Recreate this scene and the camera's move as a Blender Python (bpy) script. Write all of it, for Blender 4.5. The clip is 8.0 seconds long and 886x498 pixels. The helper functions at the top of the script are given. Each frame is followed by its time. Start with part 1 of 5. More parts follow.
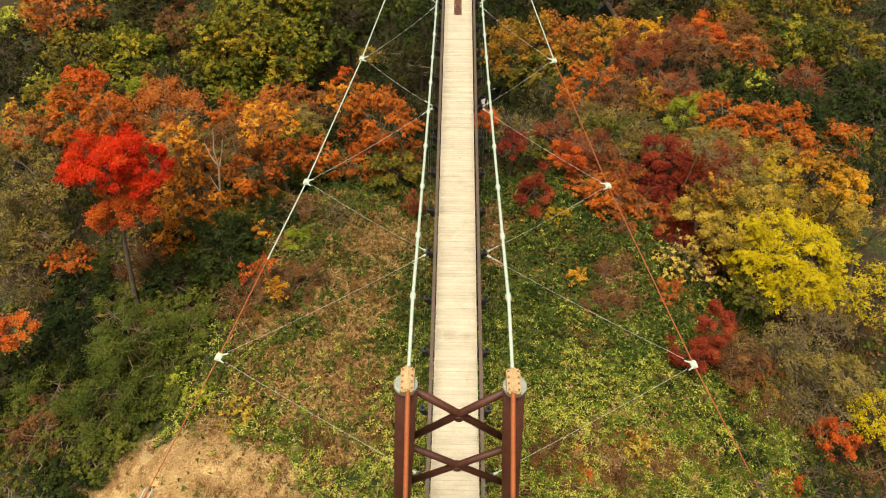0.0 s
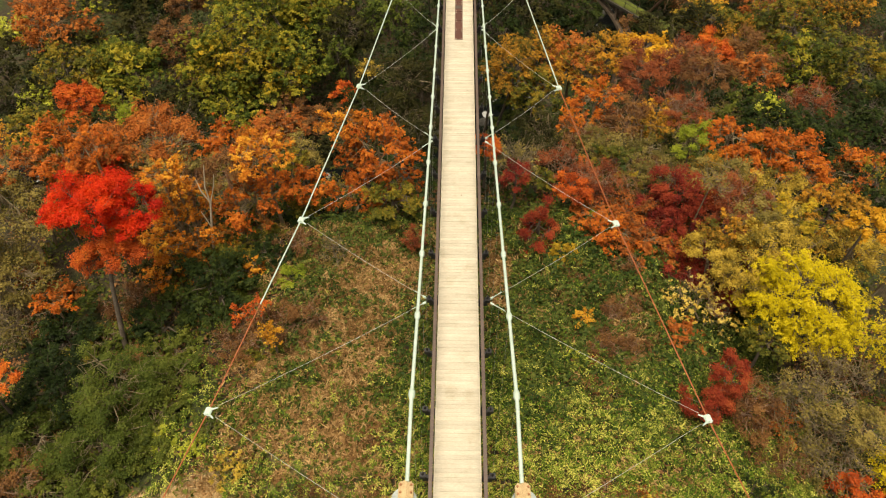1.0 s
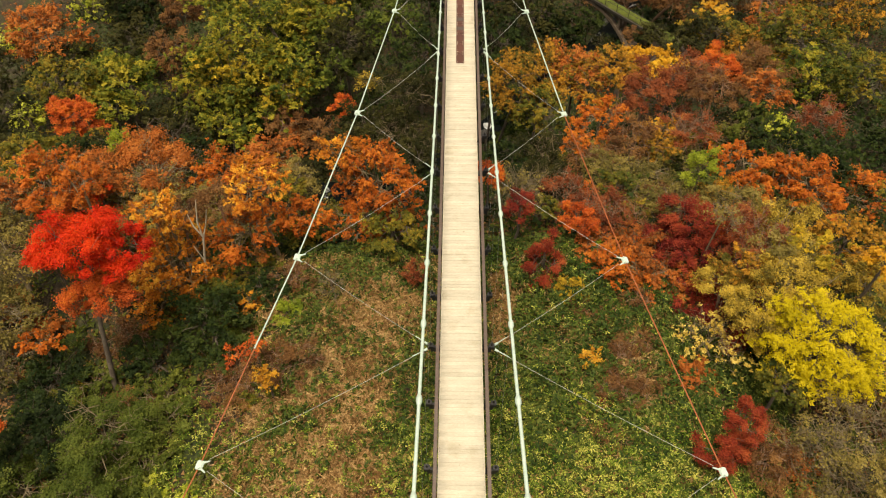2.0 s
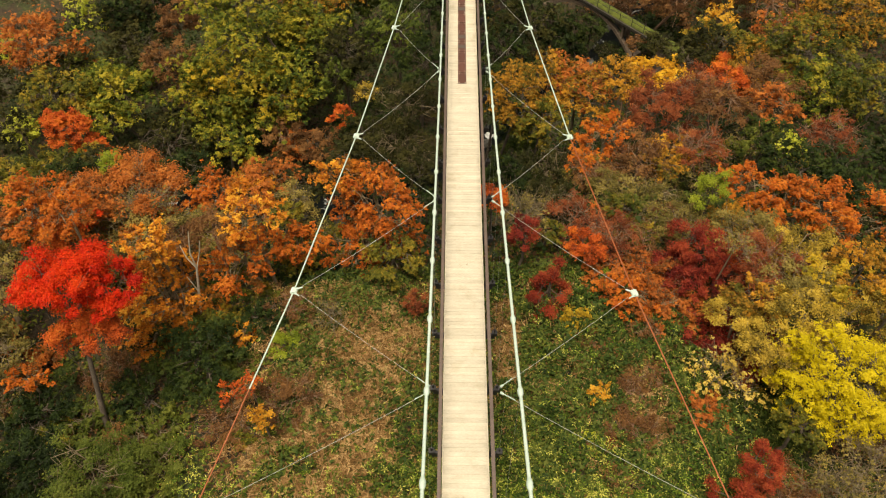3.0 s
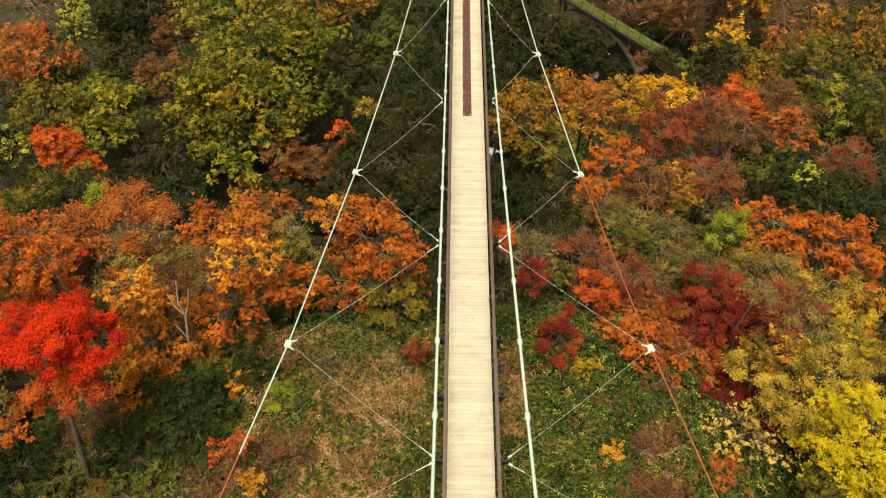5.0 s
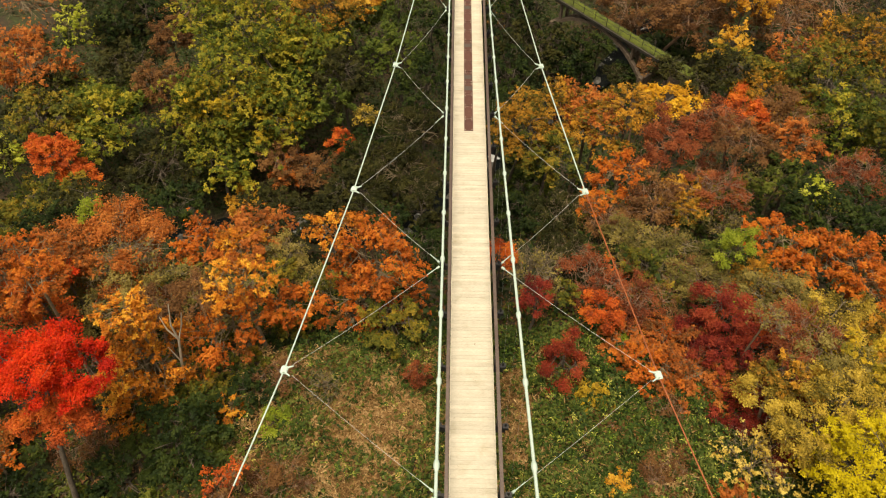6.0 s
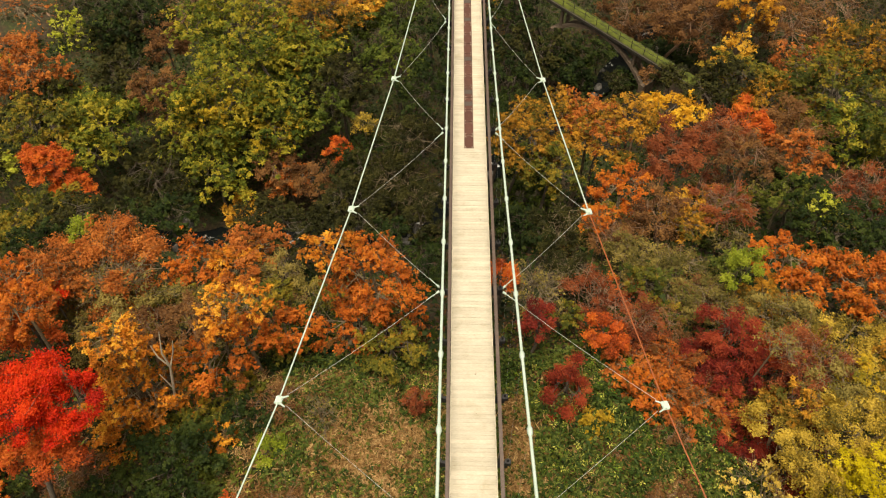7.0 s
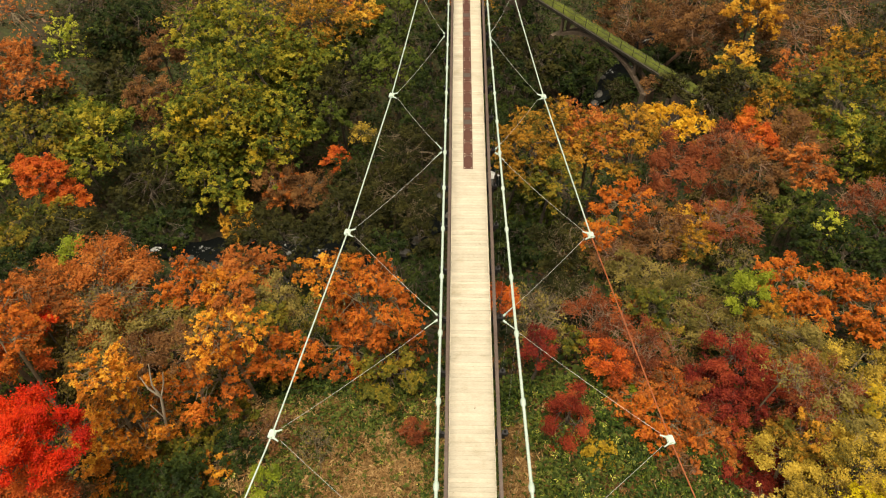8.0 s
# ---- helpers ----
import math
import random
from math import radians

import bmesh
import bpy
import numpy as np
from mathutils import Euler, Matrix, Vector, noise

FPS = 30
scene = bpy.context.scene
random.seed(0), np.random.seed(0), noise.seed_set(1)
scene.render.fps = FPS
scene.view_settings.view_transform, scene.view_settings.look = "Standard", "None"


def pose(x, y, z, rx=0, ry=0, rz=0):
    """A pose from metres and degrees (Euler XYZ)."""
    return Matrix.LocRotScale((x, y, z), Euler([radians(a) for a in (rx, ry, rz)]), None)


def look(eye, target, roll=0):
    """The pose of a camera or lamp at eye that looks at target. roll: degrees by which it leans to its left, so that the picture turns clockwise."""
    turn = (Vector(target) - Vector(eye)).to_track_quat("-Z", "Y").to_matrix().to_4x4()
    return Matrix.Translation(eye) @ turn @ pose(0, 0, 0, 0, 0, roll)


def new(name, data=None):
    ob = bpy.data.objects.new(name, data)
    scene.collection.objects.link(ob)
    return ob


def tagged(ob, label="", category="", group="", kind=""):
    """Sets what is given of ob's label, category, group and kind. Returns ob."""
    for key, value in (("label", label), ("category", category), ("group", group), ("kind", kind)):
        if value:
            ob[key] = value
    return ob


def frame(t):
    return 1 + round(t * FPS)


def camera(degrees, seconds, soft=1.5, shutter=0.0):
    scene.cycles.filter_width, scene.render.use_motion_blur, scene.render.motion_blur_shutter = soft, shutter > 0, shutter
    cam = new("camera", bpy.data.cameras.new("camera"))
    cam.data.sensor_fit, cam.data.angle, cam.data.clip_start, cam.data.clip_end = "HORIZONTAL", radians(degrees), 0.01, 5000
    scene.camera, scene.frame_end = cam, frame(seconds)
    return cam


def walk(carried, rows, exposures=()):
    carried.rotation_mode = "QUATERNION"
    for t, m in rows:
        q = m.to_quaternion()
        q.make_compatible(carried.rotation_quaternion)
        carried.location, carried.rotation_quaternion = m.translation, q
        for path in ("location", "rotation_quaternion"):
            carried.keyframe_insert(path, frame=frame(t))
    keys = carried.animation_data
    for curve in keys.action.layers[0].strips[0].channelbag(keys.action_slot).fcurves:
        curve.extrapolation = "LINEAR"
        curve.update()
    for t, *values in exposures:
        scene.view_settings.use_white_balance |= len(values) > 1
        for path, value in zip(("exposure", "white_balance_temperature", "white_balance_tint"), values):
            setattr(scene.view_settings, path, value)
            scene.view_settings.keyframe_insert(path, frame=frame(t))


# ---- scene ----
cam = camera(64.0, 8.0, soft=1.2)
EYE, TILT, LEAN, TURN = 21.6, -49.7, 0.0, 1.03
ROWS = [
    (0.0, 0.000, 0.000, 0.000, -0.000, 0.000, 0.000),
    (0.5, -0.003, 0.694, 0.932, 0.005, -0.042, 0.050),
    (1.0, -0.024, 1.367, 1.839, 0.021, -0.095, 0.090),
    (1.5, -0.055, 1.978, 2.701, 0.032, -0.147, 0.150),
    (3.0, -0.170, 3.692, 4.864, 0.042, -0.295, 0.390),
    (3.5, -0.230, 4.196, 5.454, 0.047, -0.321, 0.360),
    (4.0, -0.270, 4.641, 5.964, 0.042, -0.326, 0.250),
    (4.5, -0.299, 5.045, 6.405, 0.042, -0.331, 0.170),
    (6.0, -0.369, 6.294, 7.667, 0.026, -0.321, 0.080),
    (6.5, -0.391, 6.723, 8.120, 0.000, -0.321, 0.110),
    (7.0, -0.379, 7.136, 8.597, -0.021, -0.326, 0.130),
    (7.5, -0.349, 7.537, 9.085, -0.047, -0.337, 0.140),
    (8.0, -0.333, 7.882, 9.621, -0.058, -0.342, 0.130),
]
walk(cam, [(t, pose(-0.215, 0, EYE, TILT, LEAN, TURN) @ pose(x, y, z, 90 + pitch, roll, yaw)) for t, x, y, z, yaw, pitch, roll in ROWS], [(0.0, 1.0, 7900, 10), (8.0, 1.0, 7900, 10)])

# ---- light: overcast autumn day ----
world = bpy.data.worlds.new("overcast_sky")
scene.world = world
world.use_nodes = True
wn = world.node_tree.nodes
sky = wn.new("ShaderNodeTexSky")
sky.sky_type, sky.sun_disc = "NISHITA", False
sky.sun_elevation, sky.sun_rotation = radians(80), radians(200)
sky.air_density, sky.dust_density, sky.ozone_density = 1.0, 4.0, 1.0
soften = wn.new("ShaderNodeHueSaturation")
soften.inputs["Saturation"].default_value = 0.03
world.node_tree.links.new(sky.outputs[0], soften.inputs["Color"])
world.node_tree.links.new(soften.outputs[0], wn["Background"].inputs["Color"])
wn["Background"].inputs["Strength"].default_value = 0.05

sun = new("sun", bpy.data.lights.new("sun", "SUN"))
sun.data.energy, sun.data.angle, sun.data.color = 2.2, radians(34), (1.0, 0.93, 0.81)
sun.matrix_world = look((0, 0, 0), (math.sin(radians(20)) * 0.17, math.cos(radians(20)) * 0.17, -0.985))


# ---- materials ----
def material(name, rough=0.7, metal=0.0):
    m = bpy.data.materials.new(name)
    m.use_nodes = True
    b = m.node_tree.nodes["Principled BSDF"]
    b.inputs["Roughness"].default_value, b.inputs["Metallic"].default_value = rough, metal
    return m, m.node_tree.nodes, m.node_tree.links, b


def ramp_node(n, stops):
    r = n.new("ShaderNodeValToRGB")
    while len(r.color_ramp.elements) < len(stops):
        r.color_ramp.elements.new(0.5)
    for e, (p, c) in zip(r.color_ramp.elements, stops):
        e.position, e.color = p, (*c, 1)
    return r


def noise_node(n, links, coord, scale, detail=4, rough=0.6):
    t = n.new("ShaderNodeTexNoise")
    t.inputs["Scale"].default_value, t.inputs["Detail"].default_value, t.inputs["Roughness"].default_value = scale, detail, rough
    links.new(coord, t.inputs["Vector"])
    return t


def mix_node(n, links, fac, a, b, mode="MIX"):
    m = n.new("ShaderNodeMix")
    m.data_type, m.blend_type = "RGBA", mode
    for sock, value in ((m.inputs[0], fac), (m.inputs[6], a), (m.inputs[7], b)):
        if isinstance(value, (int, float)):
            sock.default_value = value
        elif isinstance(value, tuple):
            sock.default_value = (*value, 1)
        else:
            links.new(value, sock)
    return m.outputs[2]


def surface(name, dark, light, scale, rough=0.7, metal=0.0, bump=0.1, fine=8.0, spread=0.0, fixed=False, stretch=(1, 1, 1)):
    """A worn surface: two scales of noise between two colours, with fine relief."""
    m, n, links, b = material(name, rough, metal)
    co = n.new("ShaderNodeNewGeometry").outputs["Position"] if fixed else n.new("ShaderNodeTexCoord").outputs["Object"]
    if stretch != (1, 1, 1):
        size = n.new("ShaderNodeMapping")
        size.inputs["Scale"].default_value = stretch
        links.new(co, size.inputs["Vector"])
        co = size.outputs[0]
    big, small = noise_node(n, links, co, scale), noise_node(n, links, co, scale * fine, 6)
    add = n.new("ShaderNodeMath")
    add.operation = "MULTIPLY_ADD"
    links.new(small.outputs[0], add.inputs[0])
    add.inputs[1].default_value = 0.5
    half = n.new("ShaderNodeMath")
    half.operation = "MULTIPLY"
    links.new(big.outputs[0], half.inputs[0])
    half.inputs[1].default_value = 0.5
    links.new(half.outputs[0], add.inputs[2])
    ramp = ramp_node(n, [(0.36, dark), (0.64, light)])
    links.new(add.outputs[0], ramp.inputs[0])
    colour = ramp.outputs[0]
    if spread:
        info = n.new("ShaderNodeObjectInfo")
        vary = ramp_node(n, [(0.0, (1 - spread,) * 3), (1.0, (1, 1, 1))])
        links.new(info.outputs["Random"], vary.inputs[0])
        colour = mix_node(n, links, 1.0, colour, vary.outputs[0], "MULTIPLY")
    links.new(colour, b.inputs["Base Color"])
    bp = n.new("ShaderNodeBump")
    bp.inputs["Strength"].default_value, bp.inputs["Distance"].default_value = bump, 0.02
    links.new(small.outputs[0], bp.inputs["Height"])
    links.new(bp.outputs[0], b.inputs["Normal"])
    return m


def leaf_material(name, dark, mid, light, patch=0.55, single=0.6, cloudy=1.3):
    """Leaves: hue varies from tree to tree, from branch to branch, from spray to spray and through each crown."""
    m, n, links, b = material(name, 0.62)
    b.inputs["Specular IOR Level"].default_value = 0.15
    co = n.new("ShaderNodeTexCoord").outputs["Object"]
    tone = n.new("ShaderNodeAttribute")
    tone.attribute_name = "tone"
    cloud = noise_node(n, links, co, patch, 2)
    mixed = n.new("ShaderNodeMath")
    mixed.operation = "MULTIPLY_ADD"
    links.new(tone.outputs["Fac"], mixed.inputs[0])
    mixed.inputs[1].default_value = single * 0.42
    shift = n.new("ShaderNodeMath")
    shift.operation = "MULTIPLY_ADD"
    links.new(cloud.outputs[0], shift.inputs[0])
    shift.inputs[1].default_value = cloudy
    each = n.new("ShaderNodeMapRange")
    each.inputs["To Min"].default_value, each.inputs["To Max"].default_value = 0.40 - 0.5 * cloudy, 0.60 - 0.5 * cloudy
    links.new(n.new("ShaderNodeObjectInfo").outputs["Random"], each.inputs["Value"])
    links.new(each.outputs[0], shift.inputs[2])
    links.new(shift.outputs[0], mixed.inputs[2])
    ramp = ramp_node(n, [(0.05, dark), (0.45, mid), (0.95, light)])
    links.new(mixed.outputs[0], ramp.inputs[0])
    links.new(ramp.outputs[0], b.inputs["Base Color"])
    glow = n.new("ShaderNodeBsdfTranslucent")
    links.new(ramp.outputs[0], glow.inputs["Color"])
    mx = n.new("ShaderNodeMixShader")
    mx.inputs[0].default_value = 0.22
    links.new(b.outputs[0], mx.inputs[1])
    links.new(glow.outputs[0], mx.inputs[2])
    links.new(mx.outputs[0], n["Material Output"].inputs["Surface"])
    return m


WOOD = surface("pale_weathered_plank", (0.48, 0.435, 0.34), (0.64, 0.60, 0.495), 1.3, 0.8, bump=0.15, fine=7, spread=0.16, fixed=True, stretch=(1, 3.5, 1))
n, links = WOOD.node_tree.nodes, WOOD.node_tree.links
b = n["Principled BSDF"]
plank_colour = b.inputs["Base Color"].links[0].from_socket
place = n.new("ShaderNodeNewGeometry").outputs["Position"]
speck, stain = noise_node(n, links, place, 5.5, 3), noise_node(n, links, place, 1.1, 5)
r_speck, r_stain = ramp_node(n, [(0.70, (1, 1, 1)), (0.76, (0.42, 0.38, 0.32))]), ramp_node(n, [(0.55, (1, 1, 1)), (0.75, (0.80, 0.77, 0.70))])
links.new(speck.outputs[0], r_speck.inputs[0])
links.new(stain.outputs[0], r_stain.inputs[0])
worn = mix_node(n, links, 1.0, plank_colour, r_stain.outputs[0], "MULTIPLY")
links.new(mix_node(n, links, 1.0, worn, r_speck.outputs[0], "MULTIPLY"), b.inputs["Base Color"])
WHITE_STEEL = surface("pale_green_painted_steel", (0.40, 0.53, 0.47), (0.54, 0.66, 0.60), 3.0, 0.45)
BROWN_STEEL = surface("brown_painted_steel", (0.055, 0.016, 0.009), (0.098, 0.030, 0.017), 1.5, 0.55)
RAIL_STEEL = surface("grey_brown_painted_rail", (0.085, 0.058, 0.048), (0.13, 0.095, 0.08), 1.5, 0.5)
DARK_STEEL = surface("black_steel", (0.012, 0.012, 0.014), (0.03, 0.03, 0.034), 4.0, 0.5)
ORANGE_STEEL = surface("orange_painted_cable", (0.30, 0.075, 0.022), (0.42, 0.12, 0.04), 3.0, 0.5)
SADDLE_PAINT = surface("rusting_cream_paint", (0.36, 0.24, 0.11), (0.58, 0.45, 0.26), 9.0, 0.6, bump=0.3)
BOLT_RUST = surface("rusty_bolt", (0.26, 0.10, 0.045), (0.42, 0.20, 0.09), 20.0, 0.7)
CAP_STEEL = surface("grey_cap_steel", (0.25, 0.30, 0.30), (0.42, 0.48, 0.47), 4.0, 0.35, 0.3)
GALVANISED = surface("galvanised_steel", (0.40, 0.42, 0.41), (0.56, 0.58, 0.56), 5.0, 0.5, 0.1)
EDGE_PAINT = surface("cream_edge_strip", (0.55, 0.50, 0.38), (0.72, 0.68, 0.56), 2.0, 0.6)
RUST_PLATE = surface("red_brown_steel_plate", (0.085, 0.032, 0.022), (0.15, 0.06, 0.042), 3.0, 0.55, bump=0.2, spread=0.25)
GRATING = surface("grey_grating", (0.055, 0.045, 0.038), (0.10, 0.085, 0.07), 30.0, 0.5)
CONCRETE = surface("weathered_concrete", (0.085, 0.062, 0.045), (0.22, 0.165, 0.12), 0.8, 0.9, bump=0.4)
MOSS = surface("mossy_deck", (0.018, 0.026, 0.004), (0.115, 0.14, 0.012), 2.2, 0.95, bump=0.6)
# stained concrete, with the shadow on the arch deck's edge darkened into it
DARK_STONE = surface("stained_shaded_concrete", (0.022, 0.019, 0.014), (0.065, 0.058, 0.042), 1.2, 0.9, bump=0.4)
BARK = surface("grey_brown_bark", (0.055, 0.042, 0.030), (0.16, 0.13, 0.10), 3.0, 0.95, bump=0.5)
TWIG = surface("pale_bare_twig", (0.12, 0.092, 0.055), (0.28, 0.22, 0.14), 2.0, 0.95)
TWIG_RED = surface("rosy_bare_twig", (0.17, 0.095, 0.06), (0.36, 0.23, 0.155), 2.0, 0.95)
DEADWOOD = surface("bleached_dead_wood", (0.46, 0.40, 0.30), (0.72, 0.65, 0.52), 3.0, 0.9)
ROCK = surface("dark_wet_rock", (0.035, 0.035, 0.033), (0.13, 0.125, 0.115), 0.9, 0.6, bump=0.6)

LEAVES = {
    "scarlet": leaf_material("scarlet_leaves", (0.3, 0.01, 0.005), (0.62, 0.024, 0.007), (0.74, 0.075, 0.014)),
    "crimson": leaf_material("crimson_leaves", (0.09, 0.011, 0.009), (0.215, 0.024, 0.016), (0.36, 0.065, 0.026), 0.8, 0.7, 1.5),
    "redorange": leaf_material("red_orange_leaves", (0.20, 0.040, 0.012), (0.54, 0.095, 0.020), (0.68, 0.20, 0.03), 0.6, 0.6, 1.5),
    "orange": leaf_material("orange_leaves", (0.13, 0.055, 0.012), (0.44, 0.098, 0.014), (0.63, 0.205, 0.028), 0.6, 0.65, 1.6),
    "amber": leaf_material("amber_leaves", (0.3, 0.12, 0.014), (0.54, 0.26, 0.026), (0.7, 0.43, 0.06)),
    "sungold": leaf_material("bright_gold_leaves", (0.36, 0.17, 0.016), (0.62, 0.31, 0.022), (0.78, 0.5, 0.05)),
    "amberorange": leaf_material("amber_orange_leaves", (0.15, 0.065, 0.012), (0.54, 0.165, 0.018), (0.78, 0.42, 0.05), 0.6, 0.65, 1.6),
    "rust": leaf_material("rust_leaves", (0.12, 0.050, 0.014), (0.40, 0.108, 0.022), (0.56, 0.20, 0.045), 0.8, 0.65, 1.7),
    "russet": leaf_material("russet_leaves", (0.11, 0.03, 0.013), (0.25, 0.062, 0.023), (0.38, 0.125, 0.045)),
    "brown": leaf_material("brown_leaves", (0.075, 0.033, 0.013), (0.155, 0.072, 0.027), (0.28, 0.138, 0.046)),
    "amberolive": leaf_material("amber_olive_leaves", (0.08, 0.078, 0.012), (0.3, 0.155, 0.022), (0.58, 0.28, 0.032), 0.8, 0.9, 1.8),
    "goldolive": leaf_material("gold_olive_leaves", (0.11, 0.09, 0.018), (0.36, 0.25, 0.038), (0.62, 0.44, 0.07), 0.8, 0.8, 1.9),
    "goldgreen": leaf_material("gold_green_leaves", (0.05, 0.068, 0.009), (0.25, 0.195, 0.018), (0.56, 0.37, 0.03), 0.7, 0.65, 1.8),
    "gold": leaf_material("gold_leaves", (0.24, 0.15, 0.015), (0.46, 0.30, 0.025), (0.60, 0.42, 0.05)),
    "yellow": leaf_material("yellow_leaves", (0.27, 0.225, 0.008), (0.53, 0.425, 0.014), (0.71, 0.57, 0.03), 0.9, 0.35, 1.2),
    "paleyellow": leaf_material("pale_yellow_leaves", (0.45, 0.30, 0.05), (0.64, 0.47, 0.10), (0.76, 0.62, 0.20)),
    "lime": leaf_material("lime_leaves", (0.19, 0.22, 0.02), (0.38, 0.41, 0.04), (0.58, 0.57, 0.1)),
    "yellowgreen": leaf_material("yellow_green_leaves", (0.035, 0.06, 0.008), (0.13, 0.155, 0.018), (0.42, 0.34, 0.036), 0.6, 0.65, 1.8),
    "leafgreen": leaf_material("fresh_green_leaves", (0.11, 0.15, 0.014), (0.21, 0.26, 0.023), (0.32, 0.36, 0.038)),
    "olivegreen": leaf_material("olive_green_leaves", (0.035, 0.050, 0.008), (0.115, 0.115, 0.015), (0.33, 0.22, 0.026), 0.6, 0.65, 1.7),
    "bushgreen": leaf_material("bush_green_leaves", (0.034, 0.05, 0.008), (0.078, 0.1, 0.014), (0.17, 0.18, 0.03)),
    "green": leaf_material("green_leaves", (0.030, 0.050, 0.008), (0.065, 0.095, 0.014), (0.13, 0.155, 0.022)),
    # the next two greens are lowered to put the gorge's deep shade into colour
    "darkolive": leaf_material("shade_dark_olive_leaves", (0.012, 0.014, 0.003), (0.028, 0.03, 0.0065), (0.068, 0.062, 0.014)),
    "darkgreen": leaf_material("shade_dark_green_leaves", (0.007, 0.015, 0.003), (0.017, 0.033, 0.006), (0.055, 0.075, 0.012)),
    "tanolive": leaf_material("tan_olive_leaves", (0.08, 0.07, 0.017), (0.185, 0.148, 0.038), (0.33, 0.255, 0.072), 0.7, 0.7, 1.5),
    "ruby": leaf_material("ruby_leaves", (0.12, 0.016, 0.009), (0.28, 0.038, 0.017), (0.43, 0.105, 0.034)),
    "feather": leaf_material("feathery_green_leaves", (0.038, 0.06, 0.009), (0.08, 0.11, 0.017), (0.16, 0.18, 0.034)),
    "straw": leaf_material("dry_straw", (0.32, 0.18, 0.075), (0.6, 0.42, 0.21), (0.76, 0.59, 0.35), 0.5, 0.7, 1.4),
    "drygrass": leaf_material("dry_brown_grass", (0.15, 0.080, 0.028), (0.36, 0.21, 0.085), (0.58, 0.40, 0.19), 0.8, 0.9, 1.1),
    "fern": leaf_material("dark_fern_leaves", (0.016, 0.034, 0.006), (0.042, 0.076, 0.014), (0.14, 0.165, 0.035), 0.5, 0.9, 1.2),
    "litter": leaf_material("brown_leaf_litter", (0.10, 0.045, 0.018), (0.22, 0.105, 0.045), (0.38, 0.21, 0.09)),
    # darker copy of the litter, with the gorge slopes' shade in its colour
    "shadelitter": leaf_material("shade_darkened_leaf_litter", (0.03, 0.018, 0.009), (0.075, 0.040, 0.018), (0.16, 0.085, 0.035)),
    "bamboo": leaf_material("dwarf_bamboo_leaves", (0.028, 0.07, 0.008), (0.135, 0.225, 0.018), (0.6, 0.57, 0.13), 0.5, 0.85, 1.3),
}


# ---- mesh helpers ----
def part(name, bm, mat, parent=None, label=""):
    """Links a bmesh as one mesh object, under a thing or a part."""
    me = bpy.data.meshes.new(name)
    bm.to_mesh(me)
    bm.free()
    me.materials.append(mat)
    ob = new(name, me)
    ob.parent = parent
    if label:
        tagged(ob, label)
    return ob


def array_mesh(name, verts, faces, mat):
    """A mesh from numpy arrays; all faces have as many corners."""
    me = bpy.data.meshes.new(name)
    me.vertices.add(len(verts))
    me.vertices.foreach_set("co", np.asarray(verts, np.float32).ravel())
    k = faces.shape[1]
    me.loops.add(len(faces) * k)
    me.loops.foreach_set("vertex_index", np.asarray(faces, np.int32).ravel())
    me.polygons.add(len(faces))
    me.polygons.foreach_set("loop_start", np.arange(0, len(faces) * k, k, dtype=np.int32))
    me.update(calc_edges=True)
    me.materials.append(mat)
    return me


def box(bm, lo, hi, bevel=0.0):
    mid, size = [(a + b) / 2 for a, b in zip(lo, hi)], [b - a for a, b in zip(lo, hi)]
    made = bmesh.ops.create_cube(bm, size=1.0, matrix=Matrix.Translation(mid) @ Matrix.Diagonal((*size, 1)))
    if bevel:
        edges = list({e for v in made["verts"] for e in v.link_edges})
        bmesh.ops.bevel(bm, geom=edges, offset=bevel, segments=2, affect="EDGES")


def rod(bm, a, b, r1, r2=None, seg=10, ends=True):
    a, b = Vector(a), Vector(b)
    turn = (b - a).to_track_quat("Z", "Y").to_matrix().to_4x4()
    bmesh.ops.create_cone(bm, cap_ends=ends, segments=seg, radius1=r1, radius2=r1 if r2 is None else r2, depth=(b - a).length,
                          matrix=Matrix.Translation((a + b) / 2) @ turn)


def smooth(ob):
    for p in ob.data.polygons:
        p.use_smooth = True
    return ob


def tube_arrays(points, radii, seg=5):
    """Vertices and faces of a tapered tube along points."""
    p = np.asarray(points, float)
    d = np.gradient(p, axis=0)
    d /= np.linalg.norm(d, axis=1)[:, None] + 1e-9
    side = np.cross(d, (0.31, 0.17, 0.93))
    side /= np.linalg.norm(side, axis=1)[:, None] + 1e-9
    up = np.cross(d, side)
    a = np.linspace(0, 2 * np.pi, seg, endpoint=False)
    ring = side[:, None] * np.cos(a)[None, :, None] + up[:, None] * np.sin(a)[None, :, None]
    verts = (p[:, None] + ring * np.asarray(radii, float)[:, None, None]).reshape(-1, 3)
    i, j = np.meshgrid(np.arange(len(p) - 1), np.arange(seg), indexing="ij")
    k = (j + 1) % seg
    faces = np.stack((i * seg + j, i * seg + k, (i + 1) * seg + k, (i + 1) * seg + j), -1).reshape(-1, 4)
    return verts, faces


def joined(pieces):
    verts, faces, base = [], [], 0
    for v, f in pieces:
        verts.append(v), faces.append(f + base)
        base += len(v)
    return np.concatenate(verts), np.concatenate(faces)


def tube_part(name, points, radius, mat, parent=None, seg=8, label=""):
    v, f = tube_arrays(points, np.full(len(points), radius), seg)
    ob = smooth(new(name, array_mesh(name, v, f, mat)))
    ob.parent = parent
    return tagged(ob, label)


def unit(a):
    return a / (np.linalg.norm(a, axis=1)[:, None] + 1e-9)


